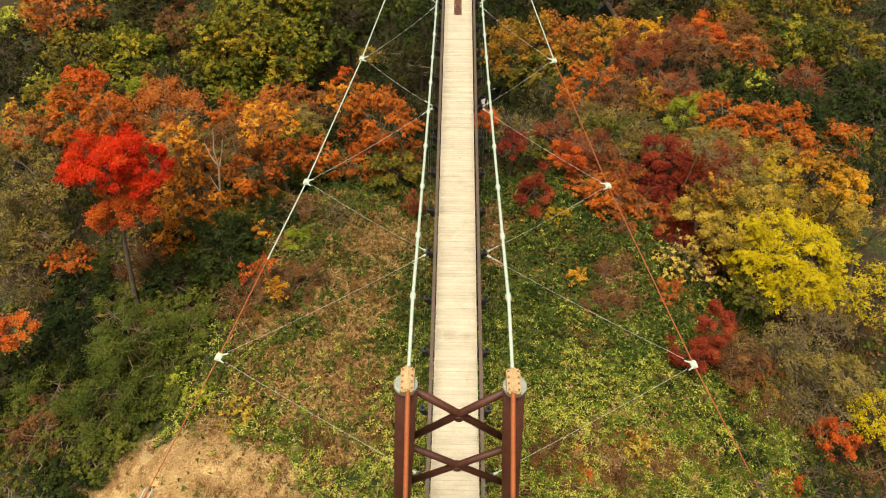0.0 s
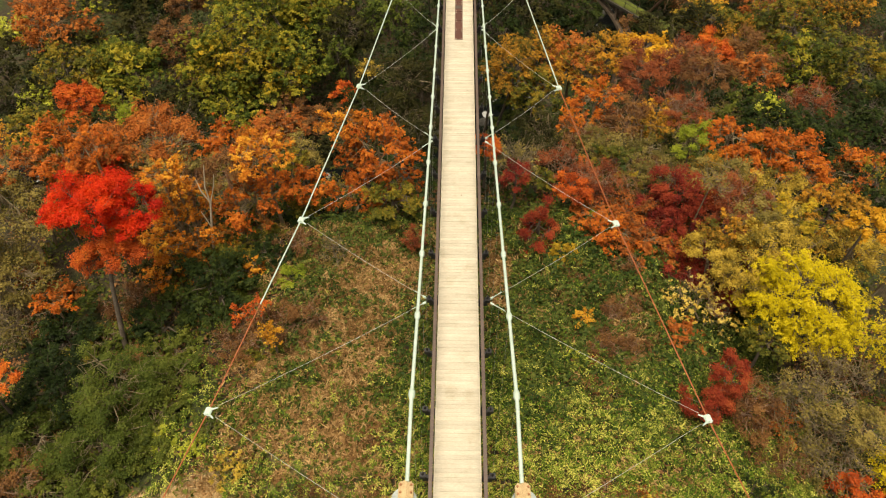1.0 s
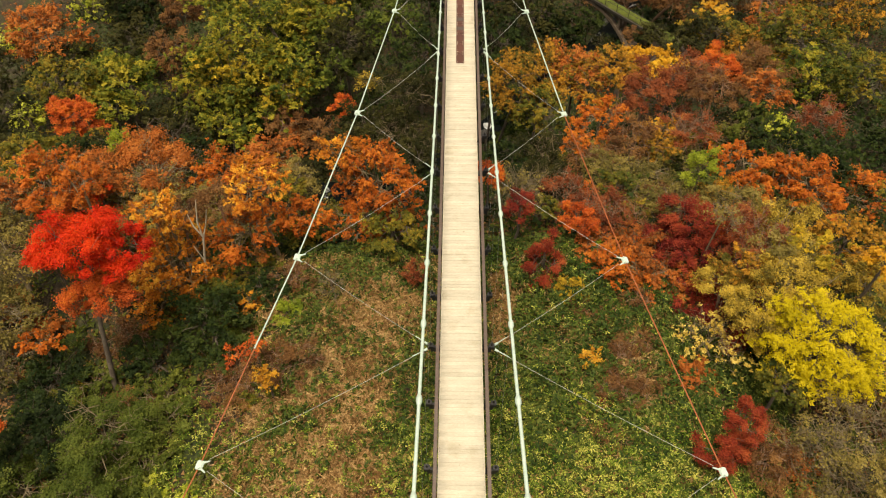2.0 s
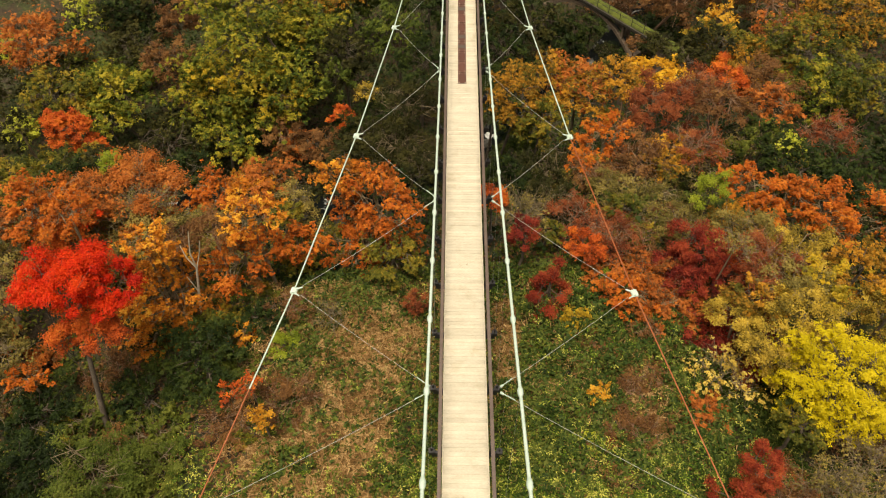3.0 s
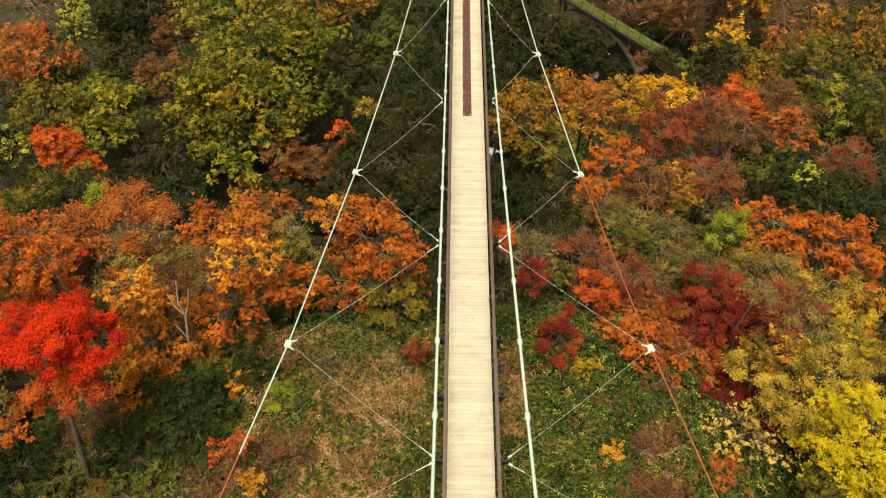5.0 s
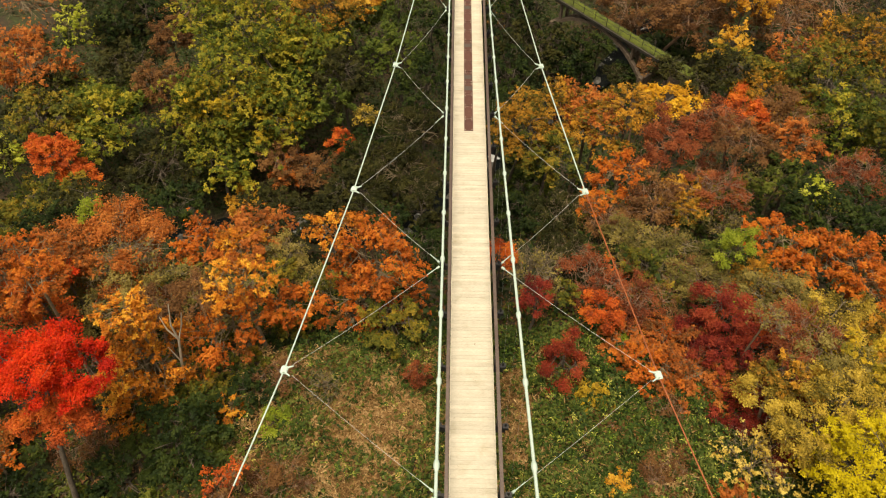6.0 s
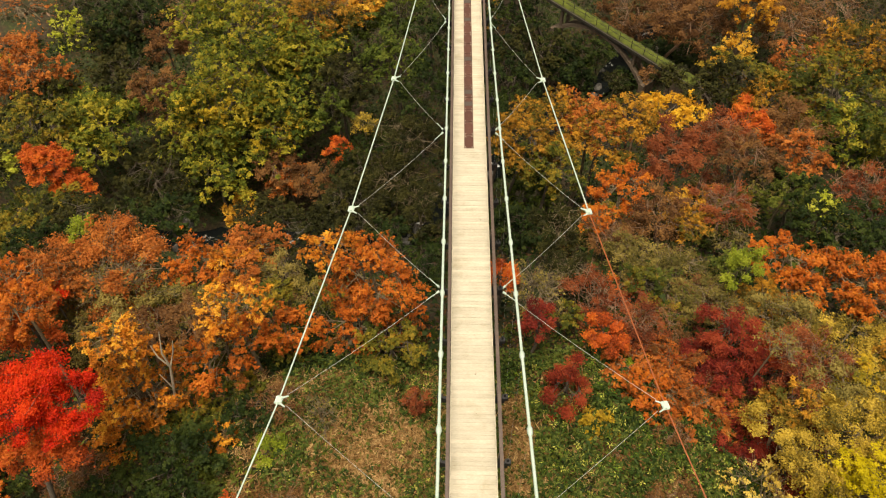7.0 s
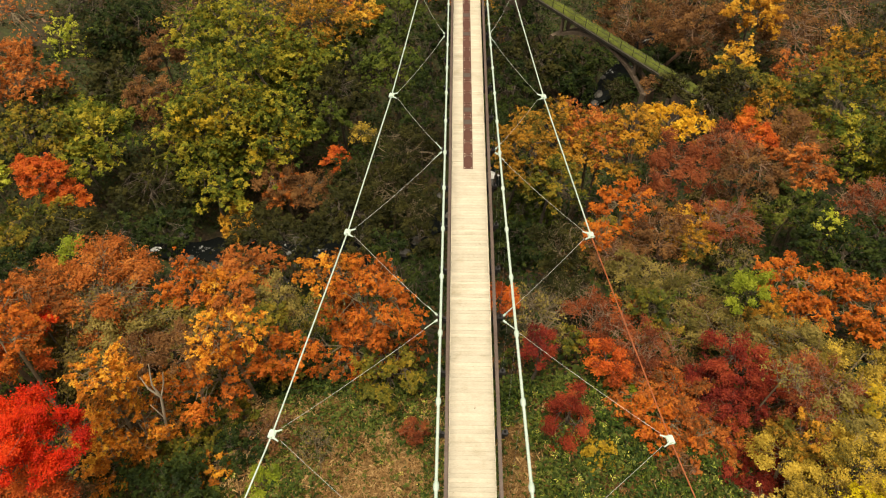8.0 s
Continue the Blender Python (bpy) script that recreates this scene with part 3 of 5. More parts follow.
part("deck", slab(START, END, 0, DECK_W, -0.34, -0.05), DARK_STONE, arch_bridge)
bm = bmesh.new()
us, vs = np.linspace(START, END, 100), np.linspace(0.12, DECK_W - 0.05, 10)
grid = [[bm.verts.new(arch_point(u, v, 0.02 + 0.09 * abs(float(lumps(np.array(u), np.array(v * 3), 1.0, 7))))) for v in vs] for u in us]
for a in range(99):
    for c in range(9):
        bm.faces.new((grid[a][c], grid[a + 1][c], grid[a + 1][c + 1], grid[a][c + 1]))
bmesh.ops.recalc_face_normals(bm, faces=bm.faces)
smooth(part("moss_cover", bm, MOSS, arch_bridge, "bright green moss on the deck"))
part("coping", slab(START, END, -0.10, 0.08, -0.2, 0.05), DARK_STONE, arch_bridge)
for k in range(16):
    u = START + 0.6 + k * 1.55
    bm = bmesh.new()
    rod(bm, arch_point(u, 0.2, -0.1), arch_point(u, 0.2, 0.95), 0.035, 0.03, 6)
    part("railing_post", bm, DARK_STEEL, arch_bridge)
for h in (0.55, 0.92):
    tube_part("railing_bar", [arch_point(START + 0.5, 0.2, h), arch_point(17.8, 0.2, h)], 0.02, DARK_STEEL, arch_bridge, 5)
U0, U1, RISE = 1.75, 13.65, 2.45


def arch_top(u):
    return -0.34 - RISE * abs((2 * u - U0 - U1) / (U1 - U0)) ** 2.3


for v in (0.05, DECK_W - 0.45):
    bm = bmesh.new()
    rings = []
    for f in np.linspace(-0.03, 1.03, 27):
        u = U0 + (U1 - U0) * f
        thick = 0.25 + 0.2 * abs(2 * f - 1)
        rings.append([bm.verts.new(arch_point(u, v + dv, arch_top(u) + dw)) for dv, dw in ((0, 0), (0.4, 0), (0.4, -thick), (0, -thick))])
    for a, c in zip(rings, rings[1:]):
        for q in range(4):
            bm.faces.new((a[q], a[(q + 1) % 4], c[(q + 1) % 4], c[q]))
    bmesh.ops.recalc_face_normals(bm, faces=bm.faces)
    part("arch_rib", bm, CONCRETE, arch_bridge, "slender curved concrete arch rib")
    for u in (2.4, 12.3):
        part("spandrel_post", slab(u - 0.13, u + 0.13, v + 0.06, v + 0.34, arch_top(u) - 0.1, -0.3), CONCRETE, arch_bridge)
for u, low in ((U0 - 0.3, -9.5), (U1 + 0.3, -9.5)):
    part("abutment", slab(u - 0.3, u + 0.3, 0.0, DECK_W, low, -2.95), CONCRETE, arch_bridge)
part("abutment", slab(16.5, END + 1, 0.1, DECK_W - 0.1, -8, -0.36), CONCRETE, arch_bridge)
part("abutment", slab(START - 1, START + 2.0, 0.1, DECK_W - 0.1, -12, -0.36), CONCRETE, arch_bridge)

# ---- trees and shrubs ----
# kind: leaves, their cover of the crown, name, label, wood, number of twigs
KINDS = {
    "scarlet": ("scarlet", 1.0, "maple_tree", "brilliant scarlet maple with a slender grey trunk", BARK, 40),
    "crimson": ("crimson", 0.75, "maple_shrub", "dark crimson maple among green undergrowth", BARK, 30),
    "crimson2": ("ruby", 0.95, "maple_shrub", "bright red young maple at the clearing's edge", BARK, 25),
    "redorange": ("redorange", 1.05, "maple_tree", "red-orange maple in full autumn colour", BARK, 25),
    "orange": ("orange", 0.85, "oak_tree", "orange-leaved oak in thick autumn foliage", TWIG, 80),
    "amber": ("amber", 1.0, "oak_tree", "amber-yellow tree in bright autumn foliage", BARK, 25),
    "sungold": ("sungold", 1.1, "oak_tree", "low oak with a bright golden crest", BARK, 25),
    "amberorange": ("amberorange", 0.7, "oak_tree", "amber and orange oak with gaps in its crown", TWIG, 55),
    "rust": ("rust", 0.92, "oak_tree", "rust-coloured oak with thinning leaves", TWIG, 110),
    "rustdome": ("rust", 1.1, "oak_tree", "domed rust-coloured oak with pale bare twigs", TWIG, 110),
    "ember": ("redorange", 1.7, "maple_tree", "dense red-orange maple above the stream", BARK, 15),
    "browndome": ("brown", 1.0, "oak_tree", "soft brown oak on the gorge side", BARK, 20),
    "russet": ("russet", 0.95, "cherry_tree", "dull russet tree with thinning leaves", TWIG_RED, 50),
    "browntwig": ("brown", 0.6, "oak_tree", "brown half-bare tree on the gorge slope", TWIG_RED, 90),
    "rosetwig": ("russet", 0.4, "cherry_tree", "half-bare tree with rosy twigs and red leaves", TWIG_RED, 110),
    "twigbrown": ("brown", 0.35, "shrub", "brown half-bare shrub with a few dry leaves", TWIG_RED, 90),
    "twigtan": ("tanolive", 0.5, "shrub", "tan half-bare tree with sparse olive leaves", TWIG, 120),
    "bareshrub": ("tanolive", 0.14, "shrub", "grey leafless shrub of tangled twigs", TWIG, 210),
    "darktwig": ("darkolive", 0.5, "shrub", "dark thicket of twigs and olive leaves", TWIG, 70),
    "amberolive": ("amberolive", 1.0, "oak_tree", "olive and amber oak on the slope", BARK, 30),
    "goldolive": ("goldolive", 0.8, "oak_tree", "gold-olive tree with thin foliage", TWIG, 90),
    "gold": ("gold", 0.9, "oak_tree", "golden-leaved tree in thick autumn foliage", BARK, 25),
    "yellow": ("yellow", 1.35, "katsura_tree", "round bright yellow tree with dense foliage", BARK, 20),
    "paleyellow": ("paleyellow", 0.26, "magnolia_tree", "thin pale-yellow tree with bare grey branches", TWIG, 100),
    "lime": ("lime", 0.7, "young_tree", "young lime-yellow tree with airy leaves", TWIG, 30),
    "yellowgreen": ("yellowgreen", 1.05, "zelkova_tree", "broad yellow-green tree turning gold", BARK, 30),
    "leafgreen": ("leafgreen", 0.95, "bush", "fresh green bush between bare shrubs", BARK, 25),
    "olivegreen": ("olivegreen", 0.95, "oak_tree", "olive-green tree on the slope", BARK, 30),
    "bushgreen": ("bushgreen", 0.8, "bush", "grey-green leafy bush in the thicket", TWIG, 50),
    "feathergreen": ("feather", 0.6, "bush", "feathery light green bush with grey twigs", TWIG, 70),
    "grassgreen": ("lime", 0.7, "bush", "low yellow-green bush in the clearing", TWIG, 25),
    "green": ("green", 1.0, "evergreen_tree", "dark glossy green tree", BARK, 20),
    "darkolive": ("darkolive", 0.9, "evergreen_tree", "olive tree, darkened in colour for the gorge's shade", BARK, 40),
    "darkgreen": ("darkgreen", 0.95, "evergreen_bush", "green bush, darkened in colour for shade", BARK, 30),
    "goldgreen": ("goldgreen", 0.9, "zelkova_tree", "green zelkova with golden branch tips", BARK, 30),
    "sprig": ("redorange", 0.4, "maple_shrub", "thin red-orange maple sapling in the clearing", TWIG, 20),
    "palebare": ("tanolive", 0.12, "shrub", "leafless shrub with pale crooked branches", TWIG, 90),
    "strawtuft": ("goldolive", 0.5, "grass_tuft", "tall tuft of dry straw-coloured grass", TWIG, 30),
}
# kinds with smaller leaves than the rest
FINE = {"ember": 0.74, "browndome": 0.7, "rustdome": 0.9, "scarlet": 0.72, "redorange": 0.82, "amberolive": 0.74, "yellow": 0.72, "crimson": 0.66, "crimson2": 0.66, "russet": 0.6, "browntwig": 0.8, "rosetwig": 0.7, "goldolive": 0.78, "rust": 0.85, "paleyellow": 0.95, "darktwig": 0.8, "twigtan": 0.85, "twigbrown": 0.8, "feathergreen": 0.8, "leafgreen": 0.75}
# kinds whose small leaves stand in a haze, not in rosettes
HAZY = {"scarlet", "crimson", "crimson2", "russet", "rosetwig", "browntwig", "twigbrown", "feathergreen", "twigtan", "bareshrub", "darktwig", "palebare", "redorange", "leafgreen", "rustdome", "goldolive", "ember", "browndome"}
planted = 0
crowns = []


def plant(kind, x, y, z, r, flat=0.75, most=24000, on=None, foot=None):
    """A tree or shrub: z is the middle of its crown, r the crown's half width, flat its height over its width, foot the stem's place."""
    global planted
    crowns.append((x, y, z, r))
    planted += 1
    rng = np.random.default_rng(1000 + planted)
    leaf, cover, name, label, wood, twigs = KINDS[kind]
    far = math.dist((x, y, z), (0, 6, 21.6))
    rz = max(r * flat, 0.35)
    fx, fy = foot or (x + rng.normal() * 0.2 * r, y - 0.12 * r + rng.normal() * 0.1 * r)
    base = Vector((fx, fy, float(ground_height(fx, fy)) - 0.1))
    centre = np.array((x, y, z))
    thing = on or tagged(new(name), label, {"maple_tree": "tree", "bush": "bush", "shrub": "shrub", "grass_tuft": "grass"}.get(name, "bush" if "bush" in name else "shrub" if "shrub" in name else "tree"))
    if on:
        base = on.location.copy()
    thing.location = base
    off = np.array(base)

    # boughs of foliage over an uneven hull
    hazy, tiered, lumpy = kind in HAZY, kind == "yellow", kind in ("yellowgreen", "goldgreen")
    count = int(60 + 110 * r) if tiered else int(np.clip(14 + r * 14, 14, 80) * (0.65 if lumpy else 1.0))
    k = np.arange(count) + 0.5
    h = 1 - k / count * 1.5 + rng.normal(size=count) * 0.06
    a = k * 2.39996 + rng.uniform(0, 6.28) + rng.normal(size=count) * 0.25
    ring = np.sqrt(np.clip(1 - h * h, 0, 1))
    s1, s2, s3 = rng.uniform(0, 6.28, 3)
    rough = 0.45 if tiered else 1.0
    rough = rough if hazy else 0.75 * rough
    hull = 0.92 + rough * (0.17 * np.sin(2 * a + s1) + 0.13 * np.sin(3 * a + s2 + 2 * h) + 0.10 * np.sin(5 * a + s3))
    reach = hull * rng.uniform(0.48 if hazy else 0.58, 0.98, count) ** 0.8
    lobes = np.stack((ring * np.cos(a), ring * np.sin(a), h), -1) * reach[:, None] * np.array((r, r, rz))
    lobe_r = np.maximum(r * rng.uniform(0.11, 0.28, count), 0.15) * (0.68 if tiered else 1.3 if lumpy else 1.0)
    keep = rng.uniform(size=count) > (0.06 if tiered else 0.18 if hazy else 0.11)
    lobes, lobe_r = lobes[keep], lobe_r[keep]
    count = len(lobes)

    # wood: trunk, limbs, twigs
    wood_pieces = []
    fork = centre + np.array((0, 0, -0.55 * rz))
    if fork[2] < base.z + 0.3:
        fork[2] = base.z + 0.3
    thick = (0.035 + 0.035 * r) * (0.6 if cover < 0.5 else 1.0)
    bend = (off + fork) / 2 + rng.normal(size=3) * (0.12 * r, 0.12 * r, 0)
    if on:
        fork = fork * 0.75 + off * 0.25
    else:
        wood_pieces.append(tube_arrays([off, bend, fork, centre + (0, 0, 0.2 * rz)], [thick * 1.35, thick, thick * 0.8, thick * 0.35], 7))
    # a few main limbs leave the stem at different heights, the rest branch off them
    crest = centre + (0, 0, 0.2 * rz)
    mains = []
    for k, p in enumerate(lobes):
        tip = centre + p
        if k < 6 or not mains:
            root = fork + (crest - fork) * rng.uniform(0.0, 0.75)
            knee = root * 0.55 + tip * 0.45 + rng.normal(size=3) * 0.13 * r - (0, 0, 0.06 * r)
            mains.append((root, knee, tip))
            w0 = thick * 0.5
        else:
            m0, m1, m2 = min(mains, key=lambda m: np.linalg.norm((m[1] + m[2]) / 2 - tip))
            u = rng.uniform(0.0, 0.8)
            root = m1 + (m2 - m1) * u
            knee = root * 0.5 + tip * 0.5 + rng.normal(size=3) * 0.11 * r
            w0 = thick * (0.30 - 0.14 * u)
        wood_pieces.append(tube_arrays([root, knee, tip], [w0, w0 * 0.6, w0 * 0.22], 3))
    fine = max(0.006, 0.00027 * far * (1.0 if cover > 0.5 else 1.15))
    for q in range(int((0.25 if most < 2000 else 0.72) * twigs * np.clip(r / 1.6, 0.4, 2.2) * np.clip(58 / far, 0.35, 1))):
        l = rng.integers(count)
        d = rng.normal(size=3) + lobes[l] / r * 1.4 + (0, 0, 0.5)
        d /= np.linalg.norm(d)
        root = centre + lobes[l] * rng.uniform(0.5, 0.95)
        long = r * rng.uniform(0.22, 0.52)
        mid = root + d * long * 0.4 + rng.normal(size=3) * 0.14 * long
        bow = root + d * long * 0.7 + rng.normal(size=3) * 0.2 * long
        end = bow + (d + rng.normal(size=3) * 0.6) * long * 0.35
        wood_pieces.append(tube_arrays([root, mid, bow, end], [fine * 1.5, fine * 1.1, fine * 0.8, fine * 0.3], 3) if far < 50 else tube_arrays([root, bow], [fine * 1.3, fine * 0.4], 3))
        if cover < 0.5:
            for u in range(2):
                e2 = mid + (d + rng.normal(size=3) * 0.8) * long * 0.5
                wood_pieces.append(tube_arrays([mid, (mid + e2) / 2 + rng.normal(size=3) * 0.08 * long, e2], [fine, fine * 0.7, fine * 0.3], 3))
    v, f = joined(wood_pieces)
    trunk = new("bough" if on else "trunk", array_mesh("bough" if on else "trunk", v - off, f, wood))
    trunk.parent = thing

    # leaves in sprays along each bough, as rosettes at the twigs' ends or as a thin haze
    size = np.clip(0.0025 * far, 0.068, 0.22) * FINE.get(kind, 1.0)
    total = int(cover * 9.4 * r * r / (0.42 * size * size))
    total = int(np.clip(total * (0.9 if far > 45 else 1.0), 200, most))
    sprays = max(count * 6, total // (26 if hazy else 11))
    sl = rng.choice(count, sprays, p=lobe_r ** 1.7 / np.sum(lobe_r ** 1.7))
    sd = unit(rng.normal(size=(sprays, 3)) + (0, 0, 0.7))
    out = unit(lobes + (0, 0, 1e-3))
    stretch = rng.uniform(-0.7, 1.3, sprays) * (0.6 if hazy else 1.0)
    sc = lobes[sl] + sd * np.array((1, 1, 0.40 if tiered else 0.58)) * (lobe_r[sl] * rng.uniform(0.35, 1.1, sprays))[:, None] + out[sl] * (lobe_r[sl] * stretch)[:, None]
    if tiered:
        sc[:, 2] -= 0.35 * (lobe_r[sl] * np.clip(stretch, 0, 2)) + 0.06 * r * np.abs(np.sin(sc[:, 2] / (0.11 * r)))
    which = rng.integers(sprays, size=total)
    long = size * rng.uniform(0.65, 1.4, total)
    if hazy:
        spread = 0.055 * r ** 0.5 + size * 0.42
        pos = sc[which] + rng.normal(size=(total, 3)) * np.array((1, 1, 0.6)) * spread
        face = sd[which] * 0.7 + rng.normal(size=(total, 3)) * 0.45 + (0, 0, 0.7)
        v, f = dart_arrays(rng, pos + centre, face, long, long * 0.85)
    else:
        pos = sc[which] + rng.normal(size=(total, 3)) * size * (0.65 if tiered else 0.32)
        face = sd[which] * 0.6 + rng.normal(size=(total, 3)) * 0.32 + (0, 0, 0.75)
        lead = rng.normal(size=(total, 3)) + out[sl[which]] * 0.35
        v, f = dart_arrays(rng, pos + centre, face, long * 1.05, long * 0.8, lead)
    tone = rng.normal(size=count)[sl][which] * (0.75 if lumpy else 0.5) + rng.normal(size=sprays)[which] * 0.5 + rng.normal(size=total) * 0.35
    crown = new("crown", toned(array_mesh("crown", v - off, f, LEAVES[leaf]), tone))
    crown.parent = thing
    return thing


last = plant("scarlet", -14.6, 21.8, 1.1, 1.74, 0.70, foot=(-15.4, 19.7))
plant("scarlet", -13.3, 22.0, 0.6, 1.15, 0.75, on=last)
plant("scarlet", -16.1, 21.8, 0.7, 1.05, 0.75, on=last)
plant("redorange", -14.5, 21.4, -0.8, 1.29, 0.50, on=last)
plant("redorange", -15.8, 21.2, -1.9, 0.60, 0.80, on=last)
plant("redorange", -14.0, 21.6, -1.2, 0.60, 0.80, on=last)
plant("redorange", -18.0, 15.5, -2.3, 0.96, 0.80)
plant("amberorange", -13.3, 25.0, -0.2, 1.00, 0.55)
plant("amberorange", -12.7, 24.8, -0.6, 0.60, 0.60)
plant("amberorange", -12.8, 25.2, -1.7, 0.90, 0.70)
plant("amberorange", -13.2, 25.0, -4.1, 2.15, 1.00)
plant("amberorange", -14.4, 24.2, -6.3, 1.33, 0.70)
plant("rustdome", -17.2, 32.0, -5.2, 3.35, 0.85, most=46000)
plant("twigtan", -15.8, 29.5, -5.1, 2.51, 0.50)
plant("twigtan", -18.6, 30.0, -5.1, 1.69, 0.60)
plant("orange", -13.0, 32.5, -5.0, 1.58, 0.70)
plant("twigtan", -12.9, 30.5, -5.6, 1.49, 0.70)
plant("rust", -10.7, 32.5, -4.6, 1.80, 0.50)
plant("amberorange", -11.0, 32.2, -4.5, 1.32, 0.45)
plant("amberorange", -9.4, 27.2, -1.1, 1.26, 0.70)
plant("orange", -10.1, 26.8, -3.7, 1.84, 0.80)
plant("orange", -7.9, 28.0, -3.8, 1.15, 0.80)
plant("olivegreen", -7.5, 27.0, -6.5, 1.23, 0.60, most=1300)
plant("orange", -4.2, 30.5, -3.7, 2.19, 0.80)
plant("orange", -4.9, 29.3, -5.3, 1.89, 0.70)
plant("amberorange", -6.1, 31.5, -2.7, 1.20, 0.60)
plant("twigtan", -8.7, 31.5, -4.9, 1.38, 0.90)
plant("olivegreen", -3.3, 27.5, -4.3, 1.42, 0.60)
plant("russet", -2.1, 24.9, -4.3, 0.55, 1.8)
plant("rust", -19.1, 29.5, -3.4, 1.82, 0.60)
plant("scarlet", -18.0, 29.0, -3.1, 0.60, 0.60)
plant("amberorange", -10.2, 23.5, -5.0, 0.77, 0.90)
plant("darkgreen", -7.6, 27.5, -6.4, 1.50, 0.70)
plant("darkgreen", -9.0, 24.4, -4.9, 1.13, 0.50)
plant("twigbrown", -7.9, 24.9, -4.8, 1.02, 0.60)
plant("bareshrub", -6.0, 24.4, -4.8, 0.90, 0.60)
plant("darkgreen", -21.6, 34.0, -6.0, 1.83, 0.60)
plant("browntwig", -11.2, 27.0, -1.9, 1.21, 0.80)
plant("browntwig", -13.4, 27.5, -3.4, 1.16, 0.50)
plant("twigtan", -21.3, 25.0, -3.1, 2.67, 0.90)
plant("twigtan", -20.9, 22.0, -4.3, 2.05, 0.70)
plant("bareshrub", -20.3, 20.5, -5.5, 1.77, 0.90)
plant("twigbrown", -19.6, 21.4, -6.2, 1.27, 0.60, most=1300)
plant("orange", -18.4, 21.0, -4.5, 0.81, 0.50)
plant("olivegreen", -23.3, 23.6, -6.2, 1.46, 0.60, most=1300)
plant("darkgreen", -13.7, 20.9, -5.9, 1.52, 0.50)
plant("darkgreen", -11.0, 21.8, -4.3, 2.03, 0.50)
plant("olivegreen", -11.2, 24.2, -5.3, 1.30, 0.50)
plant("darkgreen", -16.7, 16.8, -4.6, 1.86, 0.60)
plant("feathergreen", -14.0, 16.5, -4.1, 2.06, 0.60)
plant("feathergreen", -12.3, 17.5, -5.2, 1.40, 0.60)
plant("feathergreen", -17.3, 14.8, -5.5, 1.82, 0.60)
plant("feathergreen", -14.0, 14.4, -4.9, 1.9, 0.60)
plant("bushgreen", -17.8, 12.8, -5.7, 1.75, 0.50)
plant("bushgreen", -15.4, 12.6, -5.7, 1.51, 0.50, most=1300)
plant("darkgreen", -19.7, 14.5, -5.1, 1.79, 0.70)
plant("bushgreen", -12.5, 15.5, -5.1, 1.46, 0.50)
plant("bushgreen", -16.6, 10.8, -5.6, 1.89, 0.50, most=1300)
plant("grassgreen", -11.8, 14.7, -5.2, 0.60, 0.40)
plant("amber", -7.8, 18.6, -3.2, 0.42, 1.50)
plant("olivegreen", -8.4, 18.7, -4.8, 0.77, 0.50)
plant("sprig", -8.7, 20.3, -3.6, 0.44, 0.50)
plant("sprig", -9.6, 20.2, -4.1, 0.50, 0.40)
plant("twigbrown", -9.5, 19.2, -4.8, 1.43, 0.50)
plant("twigbrown", -7.3, 20.2, -4.8, 1.46, 0.40)
plant("strawtuft", -8.7, 13.2, -4.4, 0.68, 0.70)
plant("lime", -45.9, 84.0, -27.0, 2.54, 1.50)
plant("yellowgreen", -23.1, 73.0, -18.0, 4.72, 0.80)
plant("yellowgreen", -20.9, 67.5, -20.5, 6.24, 0.80)
plant("yellowgreen", -25.2, 63.0, -22.4, 3.98, 0.80)
plant("yellowgreen", -17.5, 62.0, -22.1, 3.66, 0.80)
plant("yellowgreen", -22.6, 59.0, -24.3, 3.39, 0.70)
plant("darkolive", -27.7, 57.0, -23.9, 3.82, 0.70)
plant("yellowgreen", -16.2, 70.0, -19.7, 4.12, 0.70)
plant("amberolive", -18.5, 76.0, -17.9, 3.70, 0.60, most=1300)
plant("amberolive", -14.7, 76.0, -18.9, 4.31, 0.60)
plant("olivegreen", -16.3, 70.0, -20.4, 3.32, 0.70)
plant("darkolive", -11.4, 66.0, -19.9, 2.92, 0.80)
plant("green", -12.3, 78.0, -21.8, 3.02, 0.80)
plant("rust", -13.6, 80.0, -19.8, 3.62, 0.60, most=1300)
plant("amber", -10.5, 79.0, -19.5, 2.03, 0.60)
plant("browndome", -30.5, 74.0, -21.3, 2.56, 0.70)
plant("darkolive", -39.7, 84.0, -25.8, 3.31, 0.80)
plant("browntwig", -28.1, 66.0, -23.8, 2.51, 0.80, most=1300)
plant("bushgreen", -36.1, 72.0, -26.2, 2.42, 0.60)
plant("browndome", -29.4, 66.0, -20.8, 2.69, 0.80)
plant("yellowgreen", -33.5, 62.0, -21.3, 3.64, 0.60)
plant("goldgreen", -21.9, 63.3, -20.8, 3.99, 0.70)
plant("goldgreen", -16.8, 62.0, -22.0, 2.40, 0.60)
plant("darkolive", -40.4, 66.0, -21.6, 2.99, 0.40)
plant("rust", -54.3, 90.0, -27.8, 4.38, 0.70, most=1300)
plant("rust", -52.6, 82.0, -27.2, 2.98, 0.60)
plant("browntwig", -52.4, 90.0, -29.8, 2.88, 0.80, most=1300)
plant("rust", -47.6, 74.0, -25.6, 2.57, 0.60)
plant("olivegreen", -41.6, 68.0, -23.4, 2.38, 0.50, most=1300)
plant("darkgreen", -38.9, 85.0, -25.9, 5.33, 0.70)
plant("darkolive", -34.7, 72.0, -23.4, 3.80, 0.70)
plant("browntwig", -31.5, 86.0, -25.0, 4.32, 0.80, most=1300)
plant("olivegreen", -38.0, 60.0, -20.3, 3.53, 0.50)
